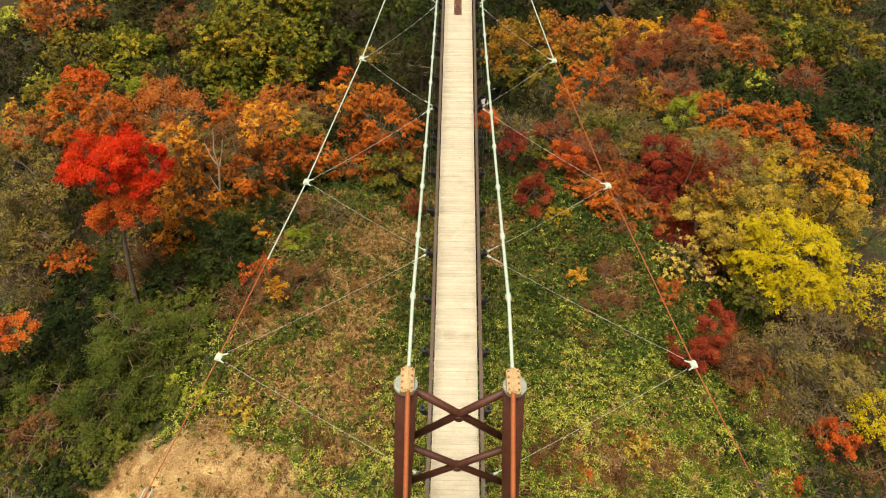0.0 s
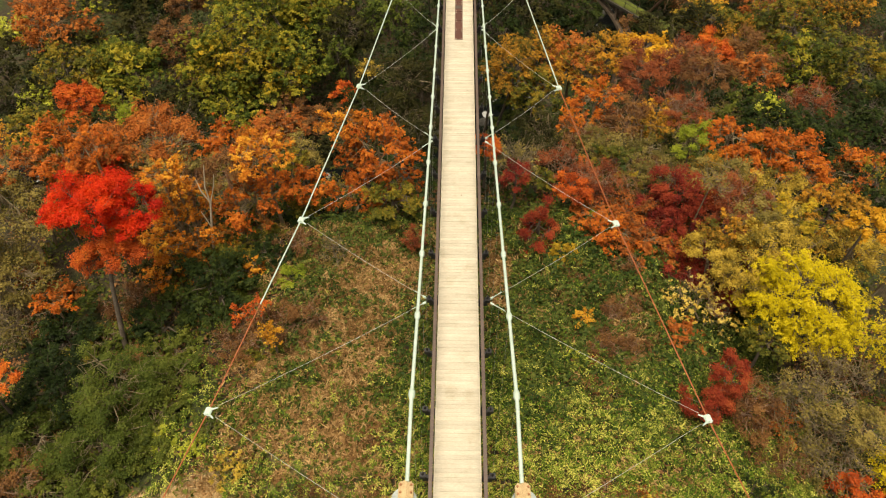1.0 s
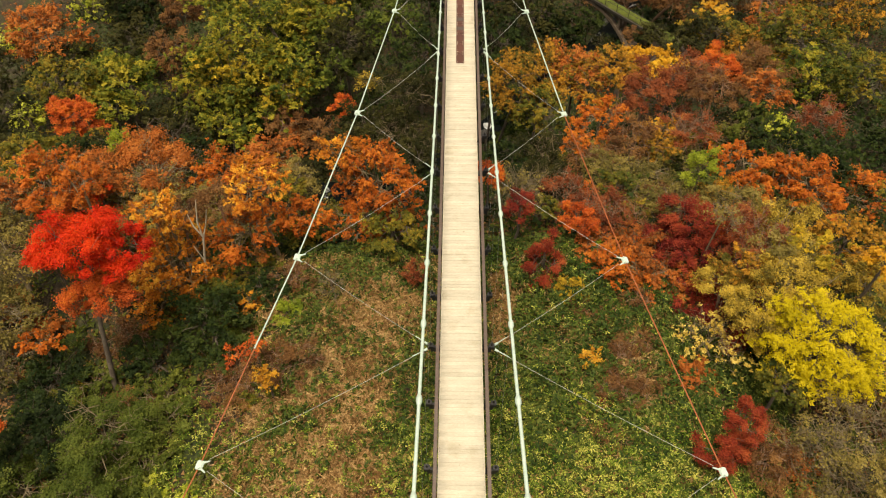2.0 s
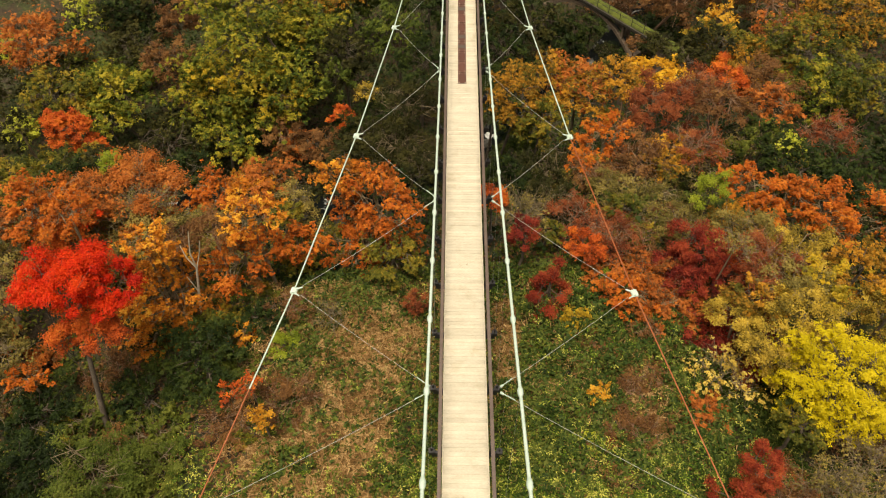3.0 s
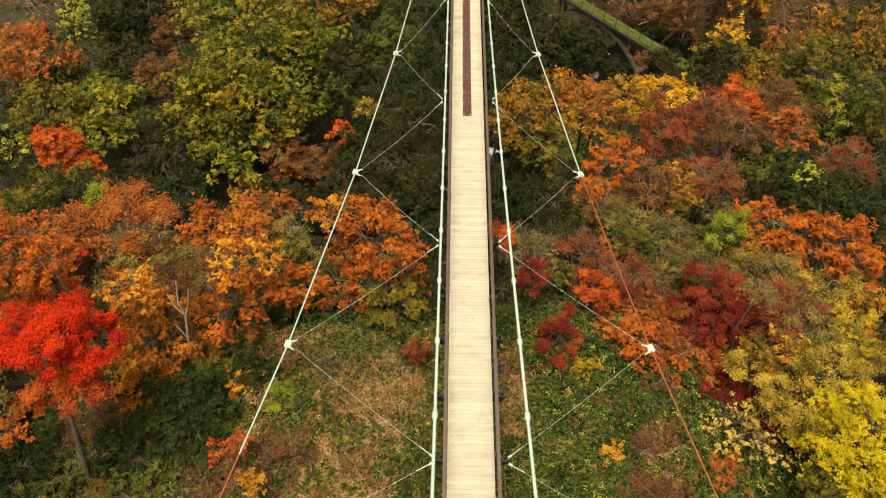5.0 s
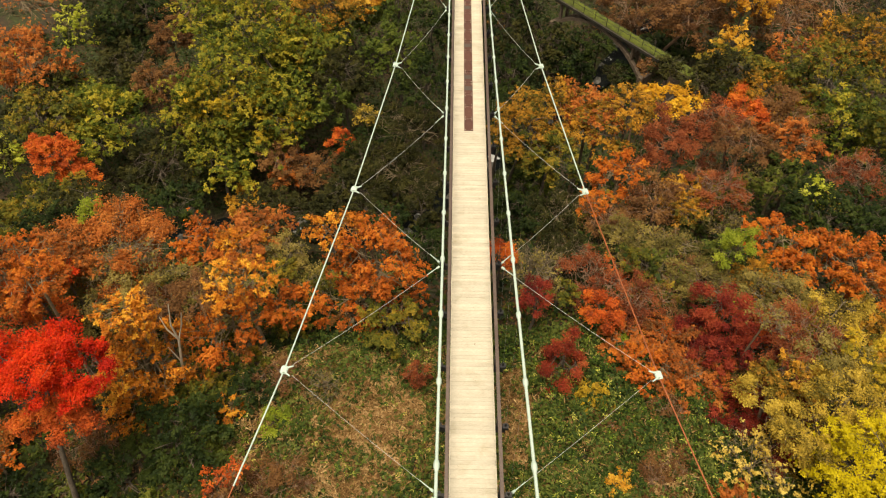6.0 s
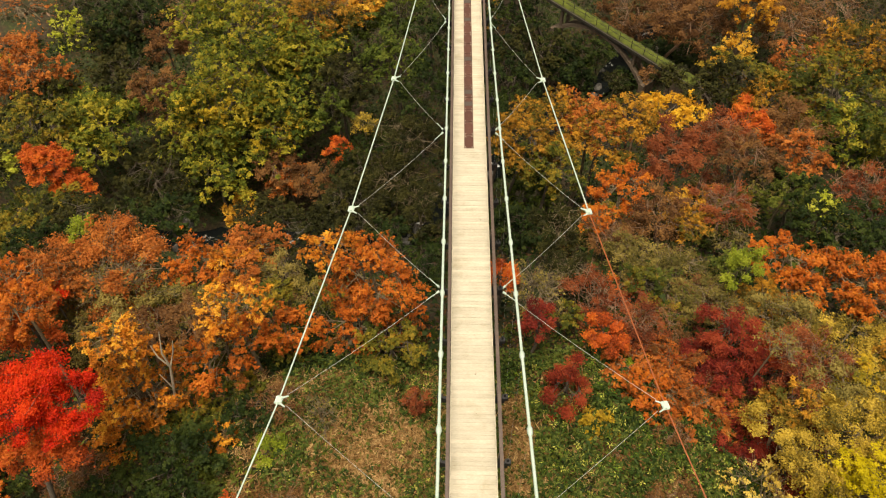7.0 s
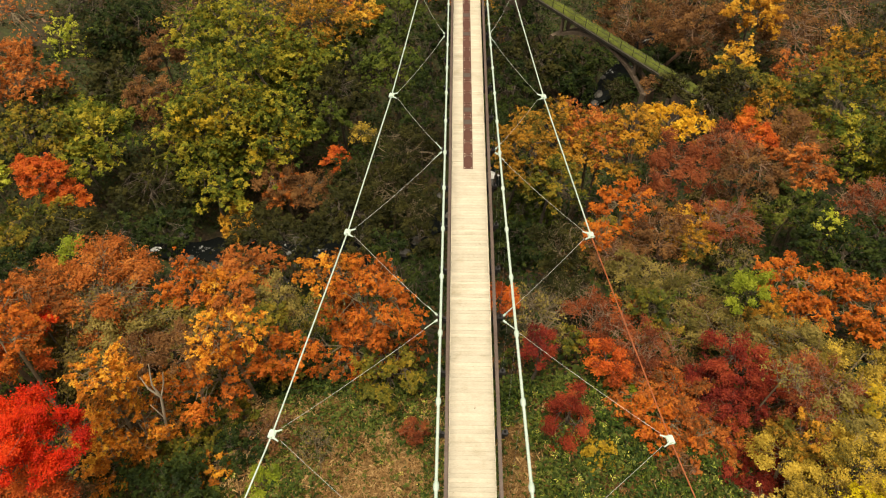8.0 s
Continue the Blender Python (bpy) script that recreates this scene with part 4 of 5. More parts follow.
plant("olivegreen", -31.3, 46.0, -17.3, 3.06, 0.60)
last = plant("ember", -34.4, 54.0, -19.2, 1.96, 0.75)
plant("ember", -33.2, 53.4, -20.8, 1.70, 0.70, on=last)
plant("ember", -35.7, 54.5, -18.5, 1.21, 0.75, on=last)
plant("lime", -38.9, 54.0, -19.8, 1.16, 1.20)
plant("amber", -20.4, 56.0, -26.6, 1.72, 0.50)
plant("browntwig", -16.9, 59.0, -24.2, 2.61, 0.90)
plant("rust", -15.9, 58.0, -24.7, 1.87, 0.80)
plant("ember", -11.2, 60.0, -22.5, 1.34, 0.60)
plant("browndome", -13.4, 58.0, -24.1, 2.32, 0.60)
plant("green", -11.9, 64.0, -21.3, 2.11, 1.00)
plant("goldolive", -9.0, 62.0, -21.0, 1.29, 0.50)
plant("green", -6.9, 70.0, -19.6, 3.02, 0.80)
plant("green", -6.9, 80.0, -20.3, 3.32, 0.80)
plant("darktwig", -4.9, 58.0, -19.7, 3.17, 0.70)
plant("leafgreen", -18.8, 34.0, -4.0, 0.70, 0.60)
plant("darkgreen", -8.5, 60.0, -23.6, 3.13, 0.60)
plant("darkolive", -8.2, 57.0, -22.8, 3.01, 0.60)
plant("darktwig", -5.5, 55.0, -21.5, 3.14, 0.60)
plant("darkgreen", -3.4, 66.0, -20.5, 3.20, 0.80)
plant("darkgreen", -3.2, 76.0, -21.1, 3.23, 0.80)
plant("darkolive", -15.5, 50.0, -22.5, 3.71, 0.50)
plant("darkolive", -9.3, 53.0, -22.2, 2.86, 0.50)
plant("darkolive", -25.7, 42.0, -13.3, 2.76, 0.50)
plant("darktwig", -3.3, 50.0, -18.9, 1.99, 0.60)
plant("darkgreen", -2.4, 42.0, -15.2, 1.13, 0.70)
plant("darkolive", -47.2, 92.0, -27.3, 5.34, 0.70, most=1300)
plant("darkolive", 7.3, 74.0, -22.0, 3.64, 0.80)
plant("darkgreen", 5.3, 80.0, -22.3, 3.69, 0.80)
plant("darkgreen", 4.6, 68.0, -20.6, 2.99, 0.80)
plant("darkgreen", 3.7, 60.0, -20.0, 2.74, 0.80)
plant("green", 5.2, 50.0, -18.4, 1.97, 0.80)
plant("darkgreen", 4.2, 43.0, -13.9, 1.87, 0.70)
plant("amberolive", 4.5, 50.0, -12.5, 2.67, 0.80)
plant("amberolive", 7.1, 53.0, -13.2, 2.97, 0.60)
plant("rust", 9.6, 53.0, -13.1, 2.62, 0.60)
plant("amberolive", 10.0, 51.0, -13.5, 2.57, 0.70)
plant("olivegreen", 6.1, 47.5, -12.9, 2.30, 0.80)
plant("sungold", 16.4, 56.0, -14.2, 2.12, 0.22)
plant("sungold", 18.4, 55.6, -14.3, 1.14, 0.30)
plant("amberolive", 12.8, 53.5, -13.1, 2.34, 0.50)
plant("russet", 13.0, 44.5, -8.6, 2.16, 0.75)
plant("ember", 19.7, 49.5, -10.2, 1.61, 0.70)
plant("rosetwig", 17.0, 47.0, -9.9, 2.40, 0.90)
plant("browntwig", 22.4, 49.0, -11.1, 2.90, 0.80)
plant("rust", 21.9, 46.0, -9.7, 1.88, 0.60)
plant("browntwig", 17.4, 44.0, -8.0, 2.05, 0.70)
plant("rosetwig", 16.8, 47.0, -9.1, 1.53, 1.00)
plant("orange", 9.4, 41.4, -9.1, 1.93, 0.90)
plant("orange", 7.5, 38.5, -8.1, 0.95, 0.80)
plant("amber", 13.4, 40.5, -9.1, 1.51, 0.60)
plant("amberolive", 12.7, 38.5, -8.5, 1.27, 0.60)
plant("browntwig", 11.2, 39.0, -8.6, 2.09, 0.70)
plant("rosetwig", 14.9, 40.0, -8.5, 1.95, 0.60)
plant("bushgreen", 19.2, 41.0, -8.3, 1.18, 0.80)
plant("lime", 19.4, 37.8, -6.6, 0.85, 1.60)
plant("rosetwig", 24.9, 43.0, -10.3, 2.28, 0.80)
plant("darkgreen", 19.7, 41.0, -8.3, 1.48, 0.80)
plant("yellowgreen", 28.5, 51.0, -12.9, 3.05, 0.80)
plant("olivegreen", 28.7, 56.0, -13.1, 4.12, 0.70)
plant("amberolive", 25.9, 58.0, -15.6, 3.22, 0.60)
plant("amberolive", 36.2, 66.0, -15.7, 4.00, 0.60)
plant("amber", 27.0, 72.0, -14.7, 2.63, 0.70)
plant("amber", 25.4, 68.0, -17.3, 1.72, 1.20)
plant("browntwig", 23.7, 76.0, -18.8, 4.86, 0.70)
plant("browntwig", 31.6, 72.0, -17.4, 4.33, 0.70)
plant("browntwig", 38.8, 78.0, -19.3, 4.96, 0.60, most=1300)
plant("browntwig", 21.0, 84.0, -24.0, 5.48, 0.70)
plant("olivegreen", 23.8, 62.0, -15.8, 2.89, 0.60)
plant("darkgreen", 18.0, 95.0, -28.6, 5.47, 0.60, most=1300)
plant("darkgreen", 22.5, 78.0, -24.3, 3.08, 0.60)
plant("darkolive", 21.8, 60.0, -14.0, 2.07, 0.60)
plant("darkolive", 19.6, 58.0, -14.5, 2.04, 0.50)
# dark-coloured bushes stand in for the deep shade under the arch bridge
plant("darkgreen", 13.4, 79.0, -27.0, 2.18, 0.70)
plant("darkgreen", 15.8, 80.0, -25.2, 1.65, 0.70)
plant("darkgreen", 13.6, 76.0, -26.5, 1.62, 0.70)
plant("darkgreen", 21.8, 36.0, -7.3, 1.93, 0.70)
plant("darkgreen", 19.8, 37.0, -7.1, 2.10, 0.60)
plant("orange", 15.0, 32.5, -4.3, 1.50, 0.55)
plant("orange", 16.8, 31.8, -4.8, 1.82, 0.70)
plant("orange", 18.4, 31.0, -4.7, 1.79, 0.80)
plant("leafgreen", 12.5, 31.2, -3.4, 0.95, 1.10)
plant("amberolive", 13.8, 30.5, -5.5, 1.55, 0.80)
plant("twigtan", 10.5, 33.0, -6.8, 2.37, 0.70)
plant("twigtan", 8.8, 35.0, -7.7, 1.92, 0.70)
plant("olivegreen", 8.5, 31.8, -5.2, 0.89, 0.80)
plant("twigtan", 11.2, 30.0, -4.8, 1.63, 0.60)
plant("crimson", 9.9, 27.0, -4.3, 1.24, 0.60)
plant("twigbrown", 9.8, 27.0, -5.0, 1.07, 0.60, most=1300)
plant("crimson", 11.0, 27.5, -3.3, 1.40, 0.90)
plant("crimson", 11.8, 26.5, -3.8, 1.21, 0.60)
plant("crimson", 10.6, 26.3, -4.2, 1.12, 0.60)
plant("crimson", 13.2, 27.0, -5.7, 1.51, 0.60, most=1300)
plant("palebare", 11.6, 25.8, -1.2, 0.90, 0.70)
plant("palebare", 12.9, 22.6, -4.0, 0.94, 0.60)
plant("orange", 7.8, 25.5, -4.4, 1.42, 0.50)
plant("orange", 6.5, 25.9, -4.7, 0.75, 0.40)
plant("rust", 8.7, 25.2, -4.5, 1.35, 0.50)
plant("redorange", 8.6, 27.2, -4.9, 1.07, 0.50, most=1300)
plant("crimson", 13.1, 23.7, -5.8, 1.01, 0.50, most=1300)
plant("rust", 8.7, 26.7, -4.5, 1.28, 0.80)
plant("rust", 6.8, 26.7, -4.5, 1.17, 0.60)
plant("crimson2", 4.0, 25.4, -4.1, 1.15, 1.20)
plant("crimson", 4.1, 25.0, -4.7, 0.90, 0.60, most=1300)
plant("rosetwig", 6.0, 30.5, -5.2, 1.67, 0.80)
plant("rosetwig", 7.2, 28.5, -3.9, 1.43, 0.70)
plant("redorange", 5.8, 27.7, -3.5, 1.04, 0.50)
plant("redorange", 1.5, 31.0, -3.8, 0.94, 0.70)
plant("crimson", 2.9, 28.0, -3.0, 0.92, 0.70)
plant("bareshrub", 3.0, 30.5, -4.4, 1.64, 0.70)
plant("darktwig", 5.1, 33.0, -6.0, 1.51, 0.60)
plant("darktwig", 5.3, 38.0, -8.5, 1.90, 0.60)
plant("twigbrown", 8.0, 37.0, -8.3, 1.54, 0.60)
plant("gold", 5.1, 24.0, -4.3, 0.72, 1.00)
plant("leafgreen", 7.2, 27.2, -4.9, 0.71, 0.40, most=1300)
plant("twigtan", 13.8, 28.5, -3.7, 1.66, 0.70)
plant("rosetwig", 13.5, 26.0, -2.5, 1.63, 0.60)
plant("goldolive", 15.1, 27.0, -3.0, 1.68, 0.70)
plant("goldolive", 11.7, 23.5, -3.4, 1.30, 0.70)
plant("twigtan", 14.2, 24.4, -2.4, 1.60, 0.70)
plant("sungold", 17.6, 23.0, -0.8, 0.87, 0.70)
plant("twigbrown", 5.4, 23.1, -4.5, 0.65, 0.60)
plant("amber", 5.7, 20.5, -4.5, 0.52, 0.70)
plant("yellow", 14.55, 20.0, -2.4, 2.42, 0.80, most=46000)
plant("gold", 12.5, 21.9, -5.4, 1.04, 0.70)
plant("gold", 21.8, 28.0, -6.3, 1.41, 0.90, most=1300)
plant("goldolive", 12.5, 21.5, -3.0, 1.43, 0.80)
plant("paleyellow", 10.9, 21.3, -4.3, 1.40, 0.80)
plant("goldolive", 14.3, 23.0, -2.5, 1.85, 0.60)
plant("yellow", 17.9, 18.0, -2.5, 1.48, 1.20, most=5000)
plant("twigbrown", 12.1, 16.4, -5.0, 1.52, 0.60)
plant("bareshrub", 13.7, 16.3, -4.0, 1.50, 0.60)
plant("rust", 13.1, 16.0, -5.0, 1.21, 0.50, most=1300)
plant("bareshrub", 15.2, 17.0, -3.6, 1.49, 0.70)
plant("olivegreen", 12.7, 18.5, -2.9, 1.02, 0.50)
plant("bareshrub", 14.9, 14.8, -5.0, 1.77, 0.70)
plant("bareshrub", 14.5, 14.2, -5.9, 1.67, 0.60, most=1300)
plant("twigtan", 16.1, 15.0, -3.9, 1.27, 0.60)
plant("redorange", 15.3, 13.0, -5.3, 0.92, 1.05)
plant("yellow", 17.1, 13.5, -4.4, 1.24, 0.80, most=5000)
plant("twigbrown", 7.7, 20.3, -4.6, 0.79, 0.40, most=1300)
plant("grassgreen", 5.1, 18.2, -4.4, 0.50, 0.40)
plant("darkgreen", 11.3, 12.6, -4.7, 1.12, 0.50, most=1300)
plant("bushgreen", 13.0, 12.4, -5.3, 1.13, 0.40, most=1300)
plant("strawtuft", 7.0, 11.7, -4.0, 0.65, 0.60)
plant("twigbrown", 5.5, 11.5, -4.1, 0.97, 0.30, most=1300)
plant("twigbrown", 4.2, 10.8, -4.1, 0.85, 0.30, most=1300)
plant("olivegreen", 30.4, 48.0, -10.5, 2.64, 0.70)
plant("darkgreen", 27.7, 37.0, -9.2, 2.81, 0.60, most=1300)
plant("darkgreen", 28.6, 40.0, -8.7, 2.52, 0.60)
plant("darkgreen", 22.3, 27.0, -4.7, 1.48, 0.70, most=1300)
plant("goldolive", 19.7, 22.5, -3.2, 1.46, 0.80, most=1300)
plant("orange", 23.3, 33.0, -7.7, 2.25, 0.50)
plant("darkolive", -35.5, 46.0, -13.1, 2.71, 0.70)
plant("amber", -30.8, 38.0, -10.5, 1.77, 0.70, most=1300)
plant("lime", -54.0, 78.0, -27.3, 2.99, 0.60)
plant("lime", -38.0, 53.0, -18.3, 1.56, 0.80)
plant("twigtan", -28.3, 33.0, -7.6, 1.92, 0.70, most=1300)
plant("rust", -42.8, 68.0, -20.5, 3.71, 0.80)
plant("darkolive", -46.4, 62.0, -20.9, 3.49, 0.70)
plant("twigtan", -22.2, 22.0, -3.1, 1.99, 0.70, most=1300)
plant("browntwig", 16.6, 64.0, -16.7, 0.95, 0.60)
plant("darkolive", 18.3, 63.0, -16.1, 1.47, 0.60)
plant("darkgreen", 8.7, 84.0, -22.7, 3.50, 0.80, most=1300)
plant("redorange", 4.8, 11.1, -4.1, 0.64, 0.30, most=1300)
plant("twigbrown", 6.0, 10.8, -4.0, 0.95, 0.40, most=1300)
plant("twigbrown", 3.4, 11.7, -4.2, 0.76, 0.40, most=1300)
plant("bushgreen", 11.3, 10.9, -4.6, 1.29, 0.50, most=1300)
plant("darkgreen", 14.2, 11.0, -5.3, 1.42, 0.60, most=1300)
plant("twigbrown", 16.7, 11.9, -5.7, 1.36, 0.70, most=1300)
plant("redorange", 12.9, 11.0, -5.3, 0.66, 0.50, most=1300)
plant("twigbrown", -3.4, 14.8, -4.6, 0.71, 0.40, most=1300)
plant("twigbrown", -5.4, 12.2, -4.6, 0.78, 0.30, most=1300)
plant("crimson", 5.9, 18.2, -4.4, 0.30, 0.60)
plant("twigbrown", 6.1, 16.6, -4.1, 0.84, 0.40, most=1300)
plant("redorange", 7.5, 32.0, -6.4, 1.09, 0.50, most=1300)
plant("olivegreen", 8.8, 30.0, -5.3, 1.02, 0.60)
plant("browntwig", 11.0, 32.0, -6.4, 1.22, 0.60)
plant("olivegreen", 4.3, 29.5, -4.6, 0.75, 0.60)
plant("redorange", 12.8, 27.0, -3.5, 0.68, 0.60)
plant("leafgreen", 12.1, 28.0, -3.8, 0.71, 0.50, most=1300)
plant("goldolive", 18.6, 24.0, -3.9, 1.52, 0.70)
plant("amberolive", 18.3, 26.5, -3.8, 1.74, 0.70)
plant("darkgreen", 22.5, 29.0, -5.3, 1.71, 0.70, most=1300)
plant("rosetwig", 13.3, 25.0, -2.8, 1.38, 0.60)
plant("darkgreen", 5.5, 52.0, -17.6, 1.99, 0.80)
plant("darkgreen", 3.0, 44.0, -15.7, 1.76, 0.80)
plant("crimson", 12.4, 23.4, -5.1, 1.84, 0.60)
plant("rust", 9.6, 19.8, -4.8, 0.79, 0.60)
plant("twigbrown", 6.6, 19.6, -4.5, 0.67, 0.50)
plant("twigbrown", 6.0, 18.6, -4.3, 0.65, 0.60)
plant("darkgreen", -18.0, 20.0, -6.0, 1.65, 0.70)
plant("bushgreen", -16.4, 19.9, -6.2, 1.18, 0.60)
plant("bushgreen", -12.9, 19.0, -5.7, 1.26, 0.50)
plant("rust", -19.6, 22.5, -6.3, 1.13, 0.60)
plant("bushgreen", -9.7, 22.3, -5.1, 0.72, 0.60)
plant("leafgreen", -7.9, 23.1, -5.0, 0.73, 0.40)
plant("yellowgreen", -33.3, 58.0, -21.5, 2.11, 0.60)
plant("yellowgreen", -38.3, 66.0, -23.1, 3.18, 0.50)
plant("yellowgreen", -33.9, 63.0, -21.2, 2.31, 0.60)
plant("amberorange", -13.2, 24.5, -4.7, 1.01, 0.80)
plant("twigbrown", -12.1, 24.5, -5.6, 0.81, 0.70, most=1300)
plant("olivegreen", -9.5, 25.8, -5.3, 0.82, 0.50)
plant("olivegreen", -8.0, 28.0, -5.3, 0.86, 0.60)
plant("olivegreen", -13.0, 31.0, -5.4, 1.05, 0.60)
plant("olivegreen", -8.8, 30.0, -3.9, 0.87, 0.60)
plant("bareshrub", -17.9, 30.5, -4.8, 1.28, 0.60, most=1300)
plant("bareshrub", -15.8, 30.6, -4.0, 1.51, 0.50)
plant("grassgreen", -10.4, 14.3, -4.9, 0.50, 0.40)
plant("bushgreen", -13.8, 12.6, -5.4, 0.97, 0.50, most=6000)
plant("bushgreen", -14.4, 11.6, -5.5, 1.02, 0.50, most=6000)
plant("bushgreen", -13.2, 13.5, -5.3, 0.99, 0.50, most=6000)
plant("darkgreen", -15.4, 10.8, -5.6, 1.23, 0.50, most=6000)
plant("feathergreen", -12.1, 14.7, -5.2, 0.96, 0.50, most=6000)
plant("twigbrown", -17.2, 12.9, -5.4, 1.39, 0.50, most=6000)
plant("bushgreen", -9.9, 15.3, -4.8, 0.72, 0.40)
plant("twigbrown", -14.3, 19.0, -6.0, 1.07, 0.60, most=1300)
plant("olivegreen", -17.1, 19.2, -6.3, 0.81, 0.60)
plant("twigbrown", 9.5, 26.2, -4.8, 1.32, 0.60, most=1300)
plant("rust", 10.3, 25.1, -5.0, 1.30, 0.50)
plant("twigbrown", 9.4, 27.9, -5.1, 1.26, 0.60, most=1300)
plant("crimson", 10.9, 24.0, -5.1, 1.28, 0.50)
plant("twigbrown", 12.1, 25.6, -5.4, 1.33, 0.60, most=1300)
plant("twigbrown", 8.1, 23.7, -4.6, 0.80, 0.50)
plant("rust", 7.9, 25.2, -4.7, 0.71, 0.40, most=1300)
plant("twigbrown", 6.2, 22.4, -4.6, 0.77, 0.50, most=1300)
plant("olivegreen", -31.5, 43.0, -15.0, 1.77, 0.60)
plant("darkolive", -30.4, 45.0, -16.3, 1.65, 0.60, most=1300)
plant("darkgreen", -5.0, 43.0, -14.6, 1.36, 0.60)
plant("darkolive", -2.9, 44.0, -14.8, 1.58, 0.60)
plant("darkgreen", -23.4, 43.0, -14.1, 2.08, 0.50, most=1300)
plant("darkgreen", -21.0, 45.0, -15.8, 2.19, 0.50)
plant("darkolive", -6.9, 44.0, -15.3, 1.75, 0.60)
plant("redorange", 16.7, 30.0, -7.3, 0.88, 0.50, most=1300)
plant("crimson", 13.5, 23.2, -5.7, 1.38, 0.60, most=1300)
plant("amberolive", 12.5, 24.0, -2.7, 1.13, 0.80)
plant("goldgreen", 15.2, 24.5, -2.6, 1.43, 0.70)
plant("amber", 19.8, 26.8, -6.4, 1.30, 0.70, most=1300)
plant("rust", 13.3, 27.9, -6.0, 1.25, 0.60, most=1300)
plant("rust", 12.3, 25.6, -5.5, 1.05, 0.60, most=1300)
plant("rust", 10.4, 20.0, -5.0, 0.81, 0.60)
plant("twigbrown", 7.1, 20.7, -4.5, 0.93, 0.40)
plant("twigbrown", 7.2, 18.7, -4.3, 0.99, 0.40)
plant("twigbrown", 8.1, 21.5, -4.6, 0.83, 0.40)
plant("darktwig", 15.5, 70.0, -22.0, 1.54, 0.60)
plant("orange", -18.9, 27.5, -1.1, 1.86, 0.60)
plant("olivegreen", -22.4, 31.0, -2.8, 1.52, 0.60)
plant("rust", -21.5, 24.3, -6.4, 0.93, 0.60, most=1300)
# two more dark bushes for the shade below the arch, then two beside it
plant("darkgreen", 18.3, 77.0, -27.0, 1.57, 0.70)
plant("darkgreen", 12.5, 80.0, -25.8, 2.54, 0.70)
plant("darkgreen", 9.6, 75.0, -21.7, 1.82, 0.90)
plant("darkgreen", 10.1, 72.0, -22.1, 1.78, 0.70)
plant("twigbrown", 4.3, 11.9, -4.1, 0.87, 0.30, most=1300)
plant("twigbrown", 5.6, 12.2, -4.1, 0.98, 0.30, most=1300)
plant("rust", 6.9, 12.0, -4.1, 0.87, 0.30, most=1300)
plant("twigbrown", 7.6, 11.1, -4.0, 0.96, 0.35, most=1300)
plant("twigbrown", 4.3, 10.6, -4.1, 0.95, 0.30, most=1300)
plant("twigbrown", 6.6, 10.4, -4.0, 0.94, 0.30, most=1300)
plant("twigbrown", 9.0, 11.6, -4.3, 0.87, 0.35, most=1300)
last = plant("crimson2", 9.9, 15.9, -3.6, 1.05, 0.80)
plant("crimson2", 10.7, 16.6, -2.4, 0.83, 0.90, on=last)
plant("browntwig", 11.6, 15.8, -4.1, 1.25, 0.70, on=last)
plant("twigbrown", 12.7, 14.0, -5.0, 1.05, 0.60, most=1300)
plant("redorange", -18.8, 28.0, -3.1, 1.64, 0.60)
plant("orange", -16.5, 26.0, 0.2, 1.10, 0.80)
plant("rust", -21.4, 27.0, -1.9, 1.42, 0.70)
# low plants added behind the scarlet maple; their dark colour imitates the gap's shade
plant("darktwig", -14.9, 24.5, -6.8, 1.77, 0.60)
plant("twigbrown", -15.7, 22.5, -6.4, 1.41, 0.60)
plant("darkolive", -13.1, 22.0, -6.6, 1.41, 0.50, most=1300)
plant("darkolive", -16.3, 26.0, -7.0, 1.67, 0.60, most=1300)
plant("browntwig", 18.3, 18.7, -6.1, 1.45, 0.60, most=1300)
plant("twigbrown", 17.0, 19.4, -6.3, 1.21, 0.60, most=1300)

# woods between and beyond the singled-out trees
rng = np.random.default_rng(31)
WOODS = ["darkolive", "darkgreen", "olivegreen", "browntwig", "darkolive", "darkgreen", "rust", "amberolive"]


def fill(count, lo, hi, tries, low, high):
    made = 0
    for q in range(tries):
        x, y = rng.uniform(lo, hi)
        r = rng.uniform(low, high)
        kind = WOODS[rng.integers(len(WOODS))]
        if abs(y - float(stream_line(x))) < 4.5 or (abs(x) < 5 and not 34 < y < 100):
            continue
        u, v = (x - A0.x) * along.x + (y - A0.y) * along.y, (x - A0.x) * across.x + (y - A0.y) * across.y
        if -8 < u < 24 and -7 - r < v < 2.5 + r:
            continue
        if abs(x - 2.2) < 6 and 40 < y < 66:
            continue
        if any((x - cx) ** 2 + (y - cy) ** 2 < (0.85 * r + 0.75 * cr) ** 2 for cx, cy, cz, cr in crowns):
            continue
        plant(kind, x, y, float(ground_height(x, y)) + r * 0.8 + rng.uniform(0.2, 1.5), r, 0.8, 1700 if abs(x) < 36 else 800)
        made += 1
        if made == count:
            break


fill(90, (-74, 30), (66, 118), 900, 2.2, 3.8)
fill(16, (-46, -4), (-22, 30), 200, 1.8, 3.0)
fill(16, (21, -4), (46, 30), 200, 1.8, 3.0)

# shrubs under the oaks on the near slope
UNDER = ["twigtan", "bushgreen", "twigbrown", "olivegreen", "darktwig", "bareshrub", "darkgreen"]
for k in range(96):
    side = -1 if k % 2 else 1
    x, y, r = side * rng.uniform(3.5, 25), rng.uniform(28.5, 50), rng.uniform(0.9, 1.7)
    plant(UNDER[rng.integers(len(UNDER))], x, y, float(ground_height(x, y)) + 0.55 * r, r, 0.65, 1300)

